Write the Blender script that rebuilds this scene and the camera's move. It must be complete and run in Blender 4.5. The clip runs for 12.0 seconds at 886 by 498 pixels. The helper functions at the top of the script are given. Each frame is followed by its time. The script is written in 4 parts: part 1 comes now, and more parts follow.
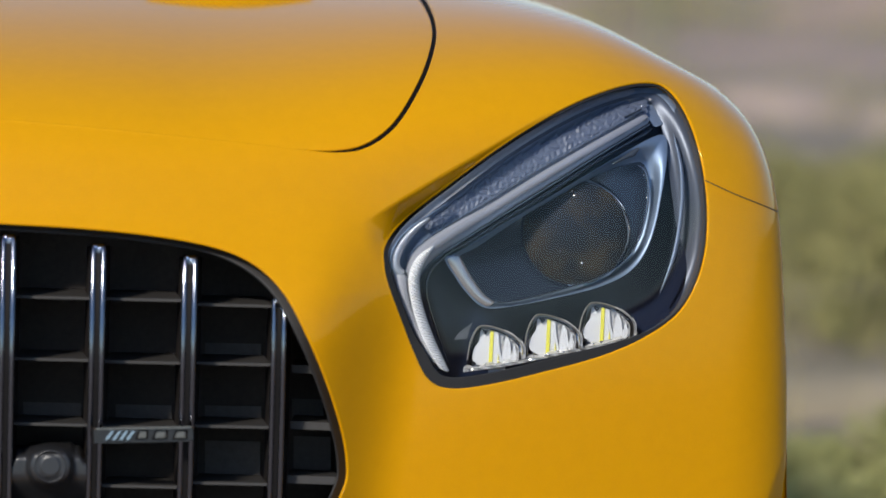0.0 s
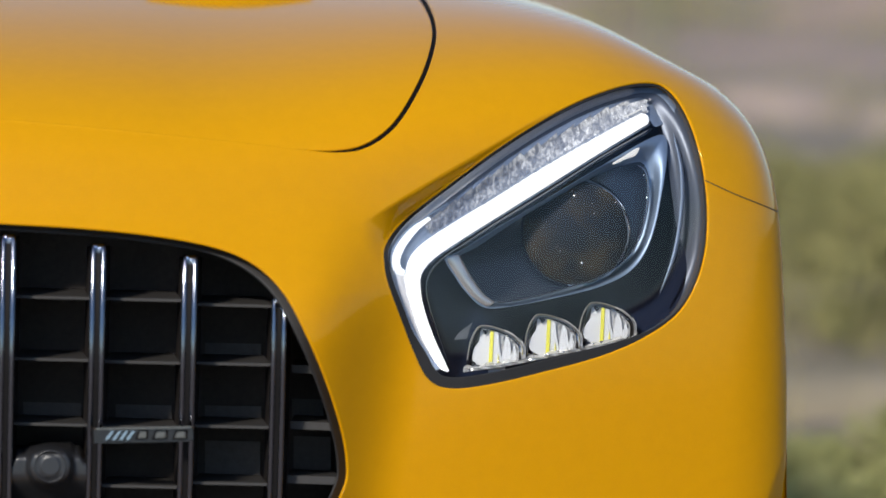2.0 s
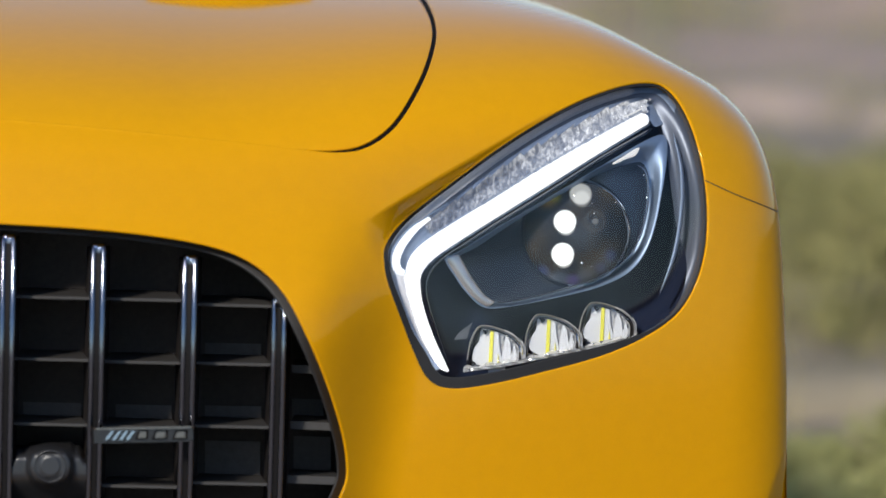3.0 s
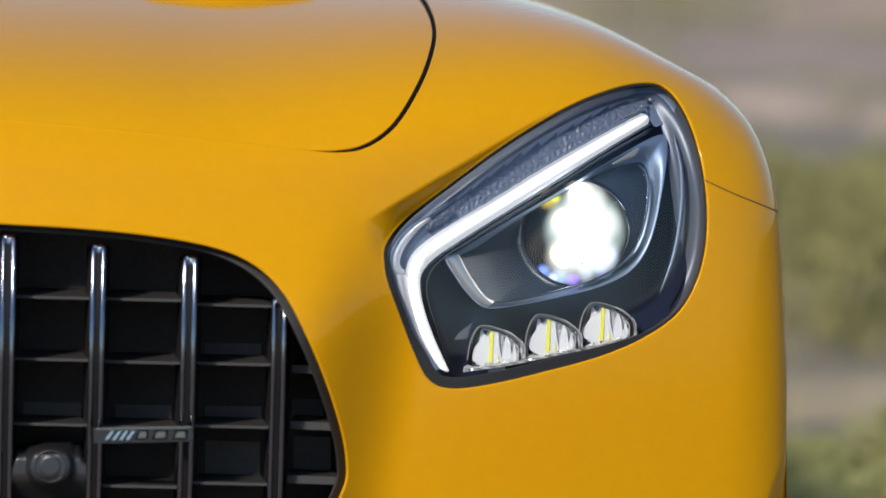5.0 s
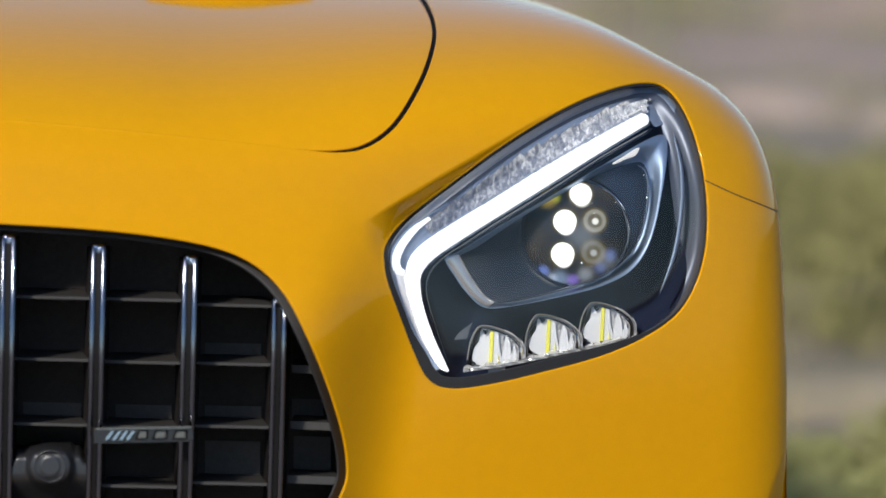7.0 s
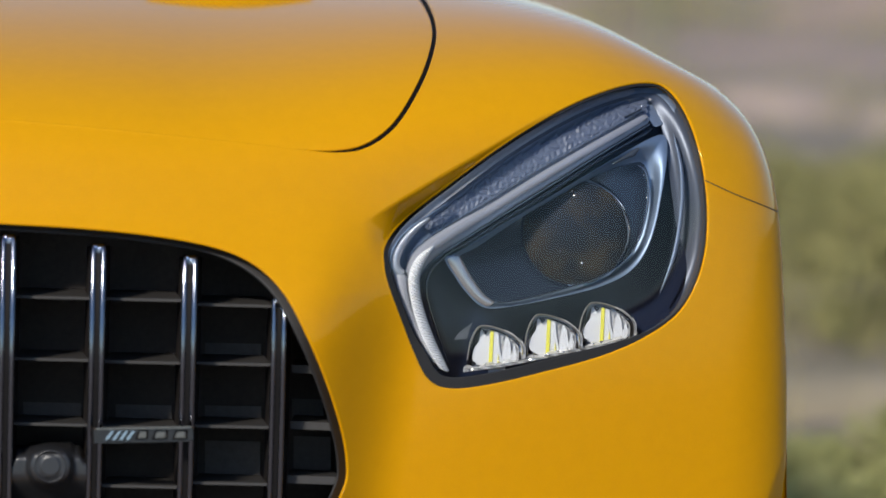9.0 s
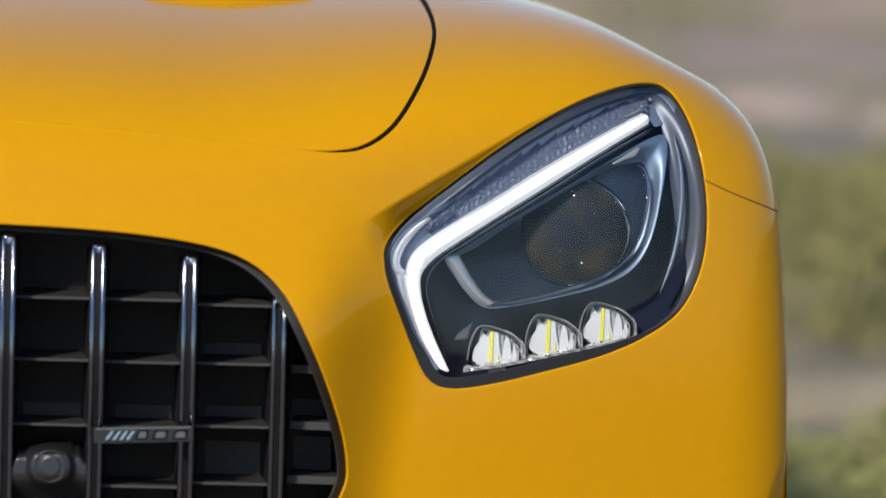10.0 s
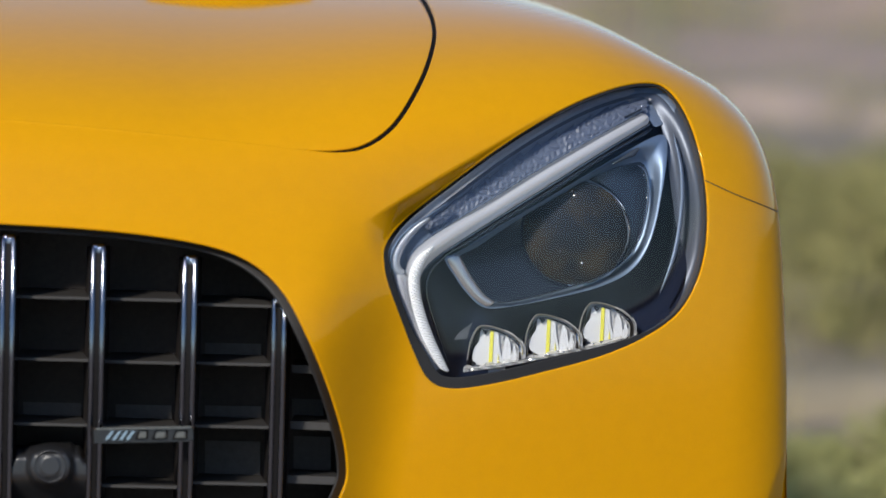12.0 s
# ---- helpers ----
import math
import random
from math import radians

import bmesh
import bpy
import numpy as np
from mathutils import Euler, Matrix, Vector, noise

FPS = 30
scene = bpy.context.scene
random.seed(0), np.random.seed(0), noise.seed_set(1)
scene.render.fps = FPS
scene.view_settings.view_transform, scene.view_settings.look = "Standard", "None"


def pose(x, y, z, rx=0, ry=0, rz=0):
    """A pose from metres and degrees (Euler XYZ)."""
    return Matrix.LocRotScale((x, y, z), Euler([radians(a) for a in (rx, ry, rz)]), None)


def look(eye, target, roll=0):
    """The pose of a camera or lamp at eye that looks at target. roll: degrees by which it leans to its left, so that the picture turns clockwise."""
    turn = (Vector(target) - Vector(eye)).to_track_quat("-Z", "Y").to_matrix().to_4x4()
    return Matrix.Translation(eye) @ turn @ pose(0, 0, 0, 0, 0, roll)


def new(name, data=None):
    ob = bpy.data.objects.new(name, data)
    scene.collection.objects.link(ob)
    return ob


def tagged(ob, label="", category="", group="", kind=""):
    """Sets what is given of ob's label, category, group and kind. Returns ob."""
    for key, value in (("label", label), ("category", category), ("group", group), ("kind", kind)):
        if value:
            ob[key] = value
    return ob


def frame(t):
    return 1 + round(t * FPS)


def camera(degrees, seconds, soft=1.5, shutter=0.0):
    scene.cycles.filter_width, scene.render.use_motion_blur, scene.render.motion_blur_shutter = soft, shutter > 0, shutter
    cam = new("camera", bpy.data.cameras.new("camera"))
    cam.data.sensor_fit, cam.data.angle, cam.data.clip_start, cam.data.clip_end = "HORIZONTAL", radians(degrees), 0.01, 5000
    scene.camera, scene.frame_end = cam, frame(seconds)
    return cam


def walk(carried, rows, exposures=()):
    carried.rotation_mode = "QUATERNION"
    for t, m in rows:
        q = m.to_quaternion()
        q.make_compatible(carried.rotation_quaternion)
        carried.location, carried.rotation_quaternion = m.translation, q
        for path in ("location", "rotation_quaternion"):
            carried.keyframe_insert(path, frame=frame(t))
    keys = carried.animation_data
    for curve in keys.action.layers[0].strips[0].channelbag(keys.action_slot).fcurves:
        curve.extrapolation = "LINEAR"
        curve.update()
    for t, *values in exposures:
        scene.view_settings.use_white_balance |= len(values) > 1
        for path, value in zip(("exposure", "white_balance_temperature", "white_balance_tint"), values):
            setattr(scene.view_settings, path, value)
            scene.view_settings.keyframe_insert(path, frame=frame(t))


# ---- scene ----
cam = camera(14.91, 12.0, soft=1.6)
EYE = Vector((0.0, -2.9708, 1.0775))        # 3 m before the headlamp, a little above it
AIM = Vector((0.0, 0.0, 0.66))
cam.data.dof.use_dof = True
cam.data.dof.focus_distance = 3.12
cam.data.dof.aperture_fstop = 2.7
walk(cam, [(0.0, look(EYE, AIM)), (12.0, look(EYE, AIM))])

# ---- light ----
SUN_EL, SUN_AZ = 36.0, 208.0                 # degrees; azimuth clockwise from +Y, so the sun stands behind the viewer's left shoulder
world = bpy.data.worlds.new("sky")
scene.world = world
world.use_nodes = True
wn = world.node_tree
sky = wn.nodes.new("ShaderNodeTexSky")
sky.sky_type, sky.sun_disc = "NISHITA", False
sky.sun_elevation, sky.sun_rotation = radians(SUN_EL), radians(SUN_AZ)
sky.dust_density, sky.air_density, sky.ozone_density = 0.15, 1.0, 4.0
wn.nodes["Background"].inputs["Strength"].default_value = 0.125
wn.links.new(sky.outputs["Color"], wn.nodes["Background"].inputs["Color"])
sun = new("sun", bpy.data.lights.new("sun", "SUN"))
sun.data.energy, sun.data.angle, sun.data.color = 3.35, radians(6.0), (1.0, 0.94, 0.85)
_a, _e = radians(SUN_AZ), radians(SUN_EL)
sun_from = Vector((math.sin(_a) * math.cos(_e), math.cos(_a) * math.cos(_e), math.sin(_e)))
sun.matrix_world = look(sun_from * 20, (0, 0, 0))
scene.view_settings.exposure = 0.02


# ---- materials ----
def material(name, color, rough=0.5, metal=0.0, coat=0.0, coat_rough=0.03, grain=0.0, grain_scale=200.0, bump=0.0, spec=0.5):
    m = bpy.data.materials.new(name)
    m.use_nodes = True
    nt = m.node_tree
    b = nt.nodes["Principled BSDF"]
    b.inputs["Base Color"].default_value = (*color, 1)
    b.inputs["Roughness"].default_value = rough
    b.inputs["Metallic"].default_value = metal
    b.inputs["Coat Weight"].default_value = coat
    b.inputs["Coat Roughness"].default_value = coat_rough
    b.inputs["Specular IOR Level"].default_value = spec
    if grain or bump:
        tc = nt.nodes.new("ShaderNodeTexCoord")
        fine = nt.nodes.new("ShaderNodeTexNoise")
        fine.inputs["Scale"].default_value, fine.inputs["Detail"].default_value = grain_scale, 4
        broad = nt.nodes.new("ShaderNodeTexNoise")
        broad.inputs["Scale"].default_value = grain_scale / 12
        nt.links.new(tc.outputs["Object"], fine.inputs["Vector"])
        nt.links.new(tc.outputs["Object"], broad.inputs["Vector"])
        if grain:
            both = nt.nodes.new("ShaderNodeMath")
            both.operation = "ADD"
            nt.links.new(fine.outputs["Fac"], both.inputs[0])
            nt.links.new(broad.outputs["Fac"], both.inputs[1])
            span = nt.nodes.new("ShaderNodeMapRange")
            span.inputs["From Min"].default_value, span.inputs["From Max"].default_value = 0.6, 1.4
            span.inputs["To Min"].default_value, span.inputs["To Max"].default_value = 1 - grain, 1 + grain
            nt.links.new(both.outputs[0], span.inputs["Value"])
            mul = nt.nodes.new("ShaderNodeVectorMath")
            mul.operation = "SCALE"
            mul.inputs[0].default_value = color
            nt.links.new(span.outputs[0], mul.inputs["Scale"])
            nt.links.new(mul.outputs[0], b.inputs["Base Color"])
        if bump:
            bp = nt.nodes.new("ShaderNodeBump")
            bp.inputs["Strength"].default_value, bp.inputs["Distance"].default_value = bump, 0.001
            nt.links.new(fine.outputs["Fac"], bp.inputs["Height"])
            nt.links.new(bp.outputs["Normal"], b.inputs["Normal"])
    return m


def clear(name, tint, ior=1.45, rough=0.0):
    """A thin clear pane: it lets light through with a tint and mirrors by Fresnel."""
    m = bpy.data.materials.new(name)
    m.use_nodes = True
    nt = m.node_tree
    nt.nodes.remove(nt.nodes["Principled BSDF"])
    tr, gl = nt.nodes.new("ShaderNodeBsdfTransparent"), nt.nodes.new("ShaderNodeBsdfGlossy")
    tr.inputs["Color"].default_value = (*tint, 1)
    gl.inputs["Roughness"].default_value = rough
    fr, mix = nt.nodes.new("ShaderNodeFresnel"), nt.nodes.new("ShaderNodeMixShader")
    fr.inputs["IOR"].default_value = ior
    nt.links.new(fr.outputs[0], mix.inputs[0])
    nt.links.new(tr.outputs[0], mix.inputs[1])
    nt.links.new(gl.outputs[0], mix.inputs[2])
    nt.links.new(mix.outputs[0], nt.nodes["Material Output"].inputs["Surface"])
    return m


THROW = 0.0004      # the lit parts are shifted by this much from dark to full, to key their glow


def lamp_material(name, base, rough, metal, white, amber, start=0.0, full=1.0, white_color=(1, 0.98, 0.94), amber_color=(1.0, 0.36, 0.02), shape=None, power=1.0):
    """A lamp part whose glow is keyed by a tiny shift of the part itself: back for white, up for amber."""
    m = material(name, base, rough, metal)
    nt = m.node_tree
    b = nt.nodes["Principled BSDF"]
    info, sep = nt.nodes.new("ShaderNodeObjectInfo"), nt.nodes.new("ShaderNodeSeparateXYZ")
    nt.links.new(info.outputs["Location"], sep.inputs[0])

    def level(axis, lo, hi, top):
        r = nt.nodes.new("ShaderNodeMapRange")
        r.inputs["From Min"].default_value, r.inputs["From Max"].default_value = lo * THROW, hi * THROW
        nt.links.new(sep.outputs[axis], r.inputs["Value"])
        p = nt.nodes.new("ShaderNodeMath")
        p.operation = "POWER"
        p.inputs[1].default_value = power
        nt.links.new(r.outputs[0], p.inputs[0])
        s = nt.nodes.new("ShaderNodeMath")
        s.operation = "MULTIPLY"
        s.inputs[1].default_value = top
        nt.links.new(p.outputs[0], s.inputs[0])
        return s.outputs[0]

    def lit(color, value):
        s = nt.nodes.new("ShaderNodeVectorMath")
        s.operation = "SCALE"
        s.inputs[0].default_value = color
        nt.links.new(value, s.inputs["Scale"])
        return s.outputs[0]

    add = nt.nodes.new("ShaderNodeVectorMath")
    add.operation = "ADD"
    nt.links.new(lit(white_color, level("Y", start, full, white)), add.inputs[0])
    nt.links.new(lit(amber_color, level("Z", 0.0, 1.0, amber)), add.inputs[1])
    out = add.outputs[0]
    if shape:
        out = shape(nt, out)
    nt.links.new(out, b.inputs["Emission Color"])
    b.inputs["Emission Strength"].default_value = 1.0
    m.cycles.emission_sampling = "NONE"
    return m


def beam_material(name, base, spots):
    """A lamp plate with soft spots of light; each is (centre, r_out, r_in, colour, strength, start, full) and follows the plate's own slide."""
    m = material(name, base, 0.45, spec=0.15)
    nt = m.node_tree
    info, sep, tc = nt.nodes.new("ShaderNodeObjectInfo"), nt.nodes.new("ShaderNodeSeparateXYZ"), nt.nodes.new("ShaderNodeTexCoord")
    nt.links.new(info.outputs["Location"], sep.inputs[0])
    total = None
    for centre, r_out, r_in, color, strength, start, full in spots:
        far = nt.nodes.new("ShaderNodeVectorMath")
        far.operation = "DISTANCE"
        nt.links.new(tc.outputs["Object"], far.inputs[0])
        far.inputs[1].default_value = centre
        r = nt.nodes.new("ShaderNodeMapRange")
        r.interpolation_type = "SMOOTHSTEP"
        r.inputs["From Min"].default_value, r.inputs["From Max"].default_value = r_out, r_in
        nt.links.new(far.outputs["Value"], r.inputs["Value"])
        lv = nt.nodes.new("ShaderNodeMapRange")
        lv.inputs["From Min"].default_value, lv.inputs["From Max"].default_value = start * THROW, full * THROW
        lv.inputs["To Max"].default_value = strength
        nt.links.new(sep.outputs["Y"], lv.inputs["Value"])
        both = nt.nodes.new("ShaderNodeMath")
        both.operation = "MULTIPLY"
        nt.links.new(r.outputs[0], both.inputs[0])
        nt.links.new(lv.outputs[0], both.inputs[1])
        tint = nt.nodes.new("ShaderNodeVectorMath")
        tint.operation = "SCALE"
        tint.inputs[0].default_value = color
        nt.links.new(both.outputs[0], tint.inputs["Scale"])
        if total is None:
            total = tint.outputs[0]
        else:
            add = nt.nodes.new("ShaderNodeVectorMath")
            add.operation = "ADD"
            nt.links.new(total, add.inputs[0])
            nt.links.new(tint.outputs[0], add.inputs[1])
            total = add.outputs[0]
    p = nt.nodes["Principled BSDF"]
    nt.links.new(total, p.inputs["Emission Color"])
    p.inputs["Emission Strength"].default_value = 1.0
    m.cycles.emission_sampling = "FRONT_BACK"
    # smoky brown patches over blue-black, painted for the reflections in the lens
    patch, ramp = nt.nodes.new("ShaderNodeTexNoise"), nt.nodes.new("ShaderNodeValToRGB")
    patch.inputs["Scale"].default_value, patch.inputs["Detail"].default_value = 38, 3
    nt.links.new(tc.outputs["Object"], patch.inputs["Vector"])
    nt.links.new(patch.outputs["Fac"], ramp.inputs["Fac"])
    ramp.color_ramp.elements[0].position, ramp.color_ramp.elements[0].color = 0.42, (*base, 1)
    ramp.color_ramp.elements[1].position, ramp.color_ramp.elements[1].color = 0.68, (0.05, 0.04, 0.028, 1)
    nt.links.new(ramp.outputs["Color"], p.inputs["Base Color"])
    return m


def facet_glow(nt, out):
    """Cut-glass facets send the light out unevenly, more of it towards the block's outer end."""
    def span(value, lo, hi, to_lo, to_hi):
        r = nt.nodes.new("ShaderNodeMapRange")
        for key, v in (("From Min", lo), ("From Max", hi), ("To Min", to_lo), ("To Max", to_hi)):
            r.inputs[key].default_value = v
        nt.links.new(value, r.inputs["Value"])
        return r.outputs[0]

    def times(x, y):
        p = nt.nodes.new("ShaderNodeMath")
        p.operation = "MULTIPLY"
        nt.links.new(x, p.inputs[0])
        nt.links.new(y, p.inputs[1])
        return p.outputs[0]

    tc, n, g, at = nt.nodes.new("ShaderNodeTexCoord"), nt.nodes.new("ShaderNodeTexNoise"), nt.nodes.new("ShaderNodeNewGeometry"), nt.nodes.new("ShaderNodeSeparateXYZ")
    turn = nt.nodes.new("ShaderNodeMapping")
    turn.inputs["Rotation"].default_value = (0, 0.25, 0)
    turn.inputs["Scale"].default_value = (1.0, 0.3, 0.45)
    nt.links.new(tc.outputs["Object"], turn.inputs["Vector"])
    nt.links.new(turn.outputs[0], n.inputs["Vector"])
    nt.links.new(tc.outputs["Object"], at.inputs[0])
    n.inputs["Scale"].default_value, n.inputs["Detail"].default_value, n.inputs["Distortion"].default_value = 150, 2.5, 1.8
    streak = span(n.outputs["Fac"], 0.38, 0.66, 0.22, 1.0)
    facet = span(g.outputs["Random Per Island"], 0.0, 1.0, 0.35, 1.1)
    end = span(at.outputs["X"], 0.02, 0.135, 0.42, 1.35)
    s = nt.nodes.new("ShaderNodeVectorMath")
    s.operation = "SCALE"
    nt.links.new(out, s.inputs[0])
    nt.links.new(times(times(streak, facet), end), s.inputs["Scale"])
    return s.outputs[0]


PAINT = material("yellow_paint", (0.675, 0.309, 0.0004), 0.5, 0.0, coat=1.0, coat_rough=0.07, grain=0.03, grain_scale=900, spec=0.0)
PAINT.node_tree.nodes["Principled BSDF"].inputs["Coat IOR"].default_value = 1.34
BLACK = material("black_plastic", (0.024, 0.020, 0.018), 0.45, grain=0.15, grain_scale=300, bump=0.15, spec=0.3)
VOID = material("dark_cavity", (0.062, 0.050, 0.043), 0.8, grain=0.2, spec=0.2)
GLOSS = material("gloss_black", (0.012, 0.013, 0.016), 0.16, grain=0.1)
GROOVE = material("groove_black", (0.010, 0.009, 0.009), 0.6, spec=0.12, grain=0.2)
GAP = material("gap_black", (0.006, 0.005, 0.005), 0.8, spec=0.1)
RUBBER = material("rubber_seal", (0.016, 0.015, 0.015), 0.6, grain=0.2)
CHROME = material("chrome", (0.34, 0.35, 0.39), 0.09, 1.0, grain=0.04, grain_scale=400)
FIN = material("fin_chrome", (0.205, 0.22, 0.255), 0.14, 1.0, grain=0.06, grain_scale=300)
DARKCHROME = material("dark_chrome", (0.16, 0.165, 0.18), 0.22, 1.0, grain=0.06, grain_scale=300)
HOUSING = material("lamp_housing", (0.013, 0.021, 0.048), 0.3, grain=0.15, spec=0.4)
SKY_TINT = material("sky_tint_satin", (0.27, 0.34, 0.47), 0.4, 0.4, grain=0.12, grain_scale=120)
# silver trim; the blue of the mirrored sky is put into its colour
TRIM = material("satin_silver_trim", (0.25, 0.33, 0.46), 0.42, 0.65, grain=0.05)
SKY_WHITE = material("sky_white", (0.74, 0.73, 0.72), 0.25, 0.15)
FROST = material("frosted_glass", (0.42, 0.41, 0.405), 0.3, 0.2, grain=0.35, grain_scale=500)
PHOSPHOR = material("yellow_phosphor", (0.80, 0.74, 0.05), 0.4)
COVER = clear("clear_cover", (0.93, 0.95, 0.98), 1.5, 0.02)
DOME = clear("clear_dome", (0.96, 0.97, 0.98), 1.3, 0.02)
LENS = clear("projector_glass", (0.92, 0.94, 0.98), 1.22, 0.0)
TYRE = material("tyre_rubber", (0.02, 0.02, 0.02), 0.8, grain=0.2)


# ---- the nose, drawn to fit the camera's view ----
# a runs across and b down in pixels of the camera's view (half millimetres on the lamp's plane), d runs back in metres
# along its sight lines.
U = 0.0005
FWD = (AIM - EYE).normalized()
UP = Vector((1, 0, 0)).cross(FWD)
E_, F_, R_, UP_ = (np.array(v) for v in (EYE, FWD, (1.0, 0.0, 0.0), UP))


def place(a, b, d):
    a, b, d = np.broadcast_arrays(np.asarray(a, float), np.asarray(b, float), np.asarray(d, float))
    k = (3.0 + d)[..., None]
    return E_ + F_ * k + (k / 3.0) * (R_ * ((a - 784) * U)[..., None] + UP_ * ((441 - b) * U)[..., None])


def soft(lo, hi, v):
    t = np.clip((np.asarray(v, float) - lo) / (hi - lo), 0, 1)
    return t ** 3 * (t * (6 * t - 15) + 10)


def smooth(lo, hi, v):
    t = np.clip((np.asarray(v, float) - lo) / (hi - lo), 0, 1)
    return t * t * (3 - 2 * t)


def spline(pts, n=10, closed=False):
    """A Catmull-Rom line through the points."""
    p = np.array(pts, float)
    m, out = len(p), []
    for i in range(m if closed else m - 1):
        q = [p[(i + k) % m] if closed else p[min(max(i + k, 0), m - 1)] for k in (-1, 0, 1, 2)]
        for t in np.arange(n) / n:
            out.append(0.5 * (2 * q[1] + (q[2] - q[0]) * t + (2 * q[0] - 5 * q[1] + 4 * q[2] - q[3]) * t ** 2 + (3 * q[1] - q[0] - 3 * q[2] + q[3]) * t ** 3))
    if not closed:
        out.append(p[-1])
    return np.array(out)


def side_of(poly):
    """Signed distance from a closed line, negative inside."""
    p, q = poly, np.roll(poly, -1, 0)

    def f(a, b):
        a, b = np.asarray(a, float), np.asarray(b, float)
        best, inside = np.full(a.shape, 1e18), np.zeros(a.shape, bool)
        for (x0, y0), (x1, y1) in zip(p, q):
            dx, dy = x1 - x0, y1 - y0
            t = np.clip(((a - x0) * dx + (b - y0) * dy) / (dx * dx + dy * dy + 1e-12), 0, 1)
            best = np.minimum(best, (a - x0 - t * dx) ** 2 + (b - y0 - t * dy) ** 2)
            if y0 != y1:
                inside ^= ((y0 > b) != (y1 > b)) & (a < dx * (b - y0) / dy + x0)
        return np.sqrt(best) * np.where(inside, -1, 1)
    return f


def crown(a, b):
    """How far round the shoulder a point lies: 0 on the front, 1 where the surface turns out of sight."""
    a, b = np.asarray(a, float), np.asarray(b, float)
    top = -124 + 117 * np.clip((a + 300) / 1230, 0, 2) ** 3.4
    top = top + 9 * smooth(1030, 1200, a) * (1 - smooth(1290, 1360, a))
    flank = 1394 - 0.0021 * np.maximum(0, 720 - b) ** 1.5 - 3 * smooth(330, 190, b)
    ry = 500 - 250 * smooth(300, 1250, a)
    rx = 130.0
    p = np.maximum(0, 1 - (b - top) / ry)
    e = np.maximum(0, 1 - (flank - a) / rx)
    s = p ** 3 + e ** 3
    at = 1.35 - 1.19 * smooth(300, 1250, a)
    amp = (p ** 3 * at + e ** 3 * 0.040) / (s + 1e-9)
    return np.minimum(s, 1.0) ** (1 / 3), amp


def skin(a, b):
    """Depth of the nose without its sharp folds."""
    r, amp = crown(a, b)
    r = r ** 1.4
    d = amp * (1 - np.sqrt(np.maximum(0, 1 - r * r)))
    return d + 0.11 * (np.maximum(0, a - 100) / 1100) ** 2 + 0.04 * U * np.maximum(0, b - 330) ** 2 / (np.maximum(0, b - 330) + 450)


def brow(a, b):
    """The fold above the lamp, whose lower face turns in under it."""
    ux, uy = 310 / 360.0, -183 / 360.0
    k = (a - 640) * -uy + (b - 395) * ux
    along = (a - 640) * ux + (b - 395) * uy
    f = smooth(-20, 90, along) * (1 - smooth(330, 420, along))
    return f * U * 1.3 * np.where(k < 46, np.maximum(0, k), 46 * (1 - smooth(46, 330, k)))


def nose(a, b):
    """The nose with the grille's surround, which stands forward and falls back towards the lamp."""
    return skin(a, b) + 0.058 * (soft(520, 775, a + 0.16 * np.maximum(0, b - 520)) - 1) * soft(260, 640, b)


def body_depth(a, b):
    d = nose(a, b) + brow(a, b)
    # edge of the wheel-arch flare
    d = d + 0.8 * U * np.maximum(0, a - 1394 + 0.38 * (b - 790)) * (b > 700)
    return d


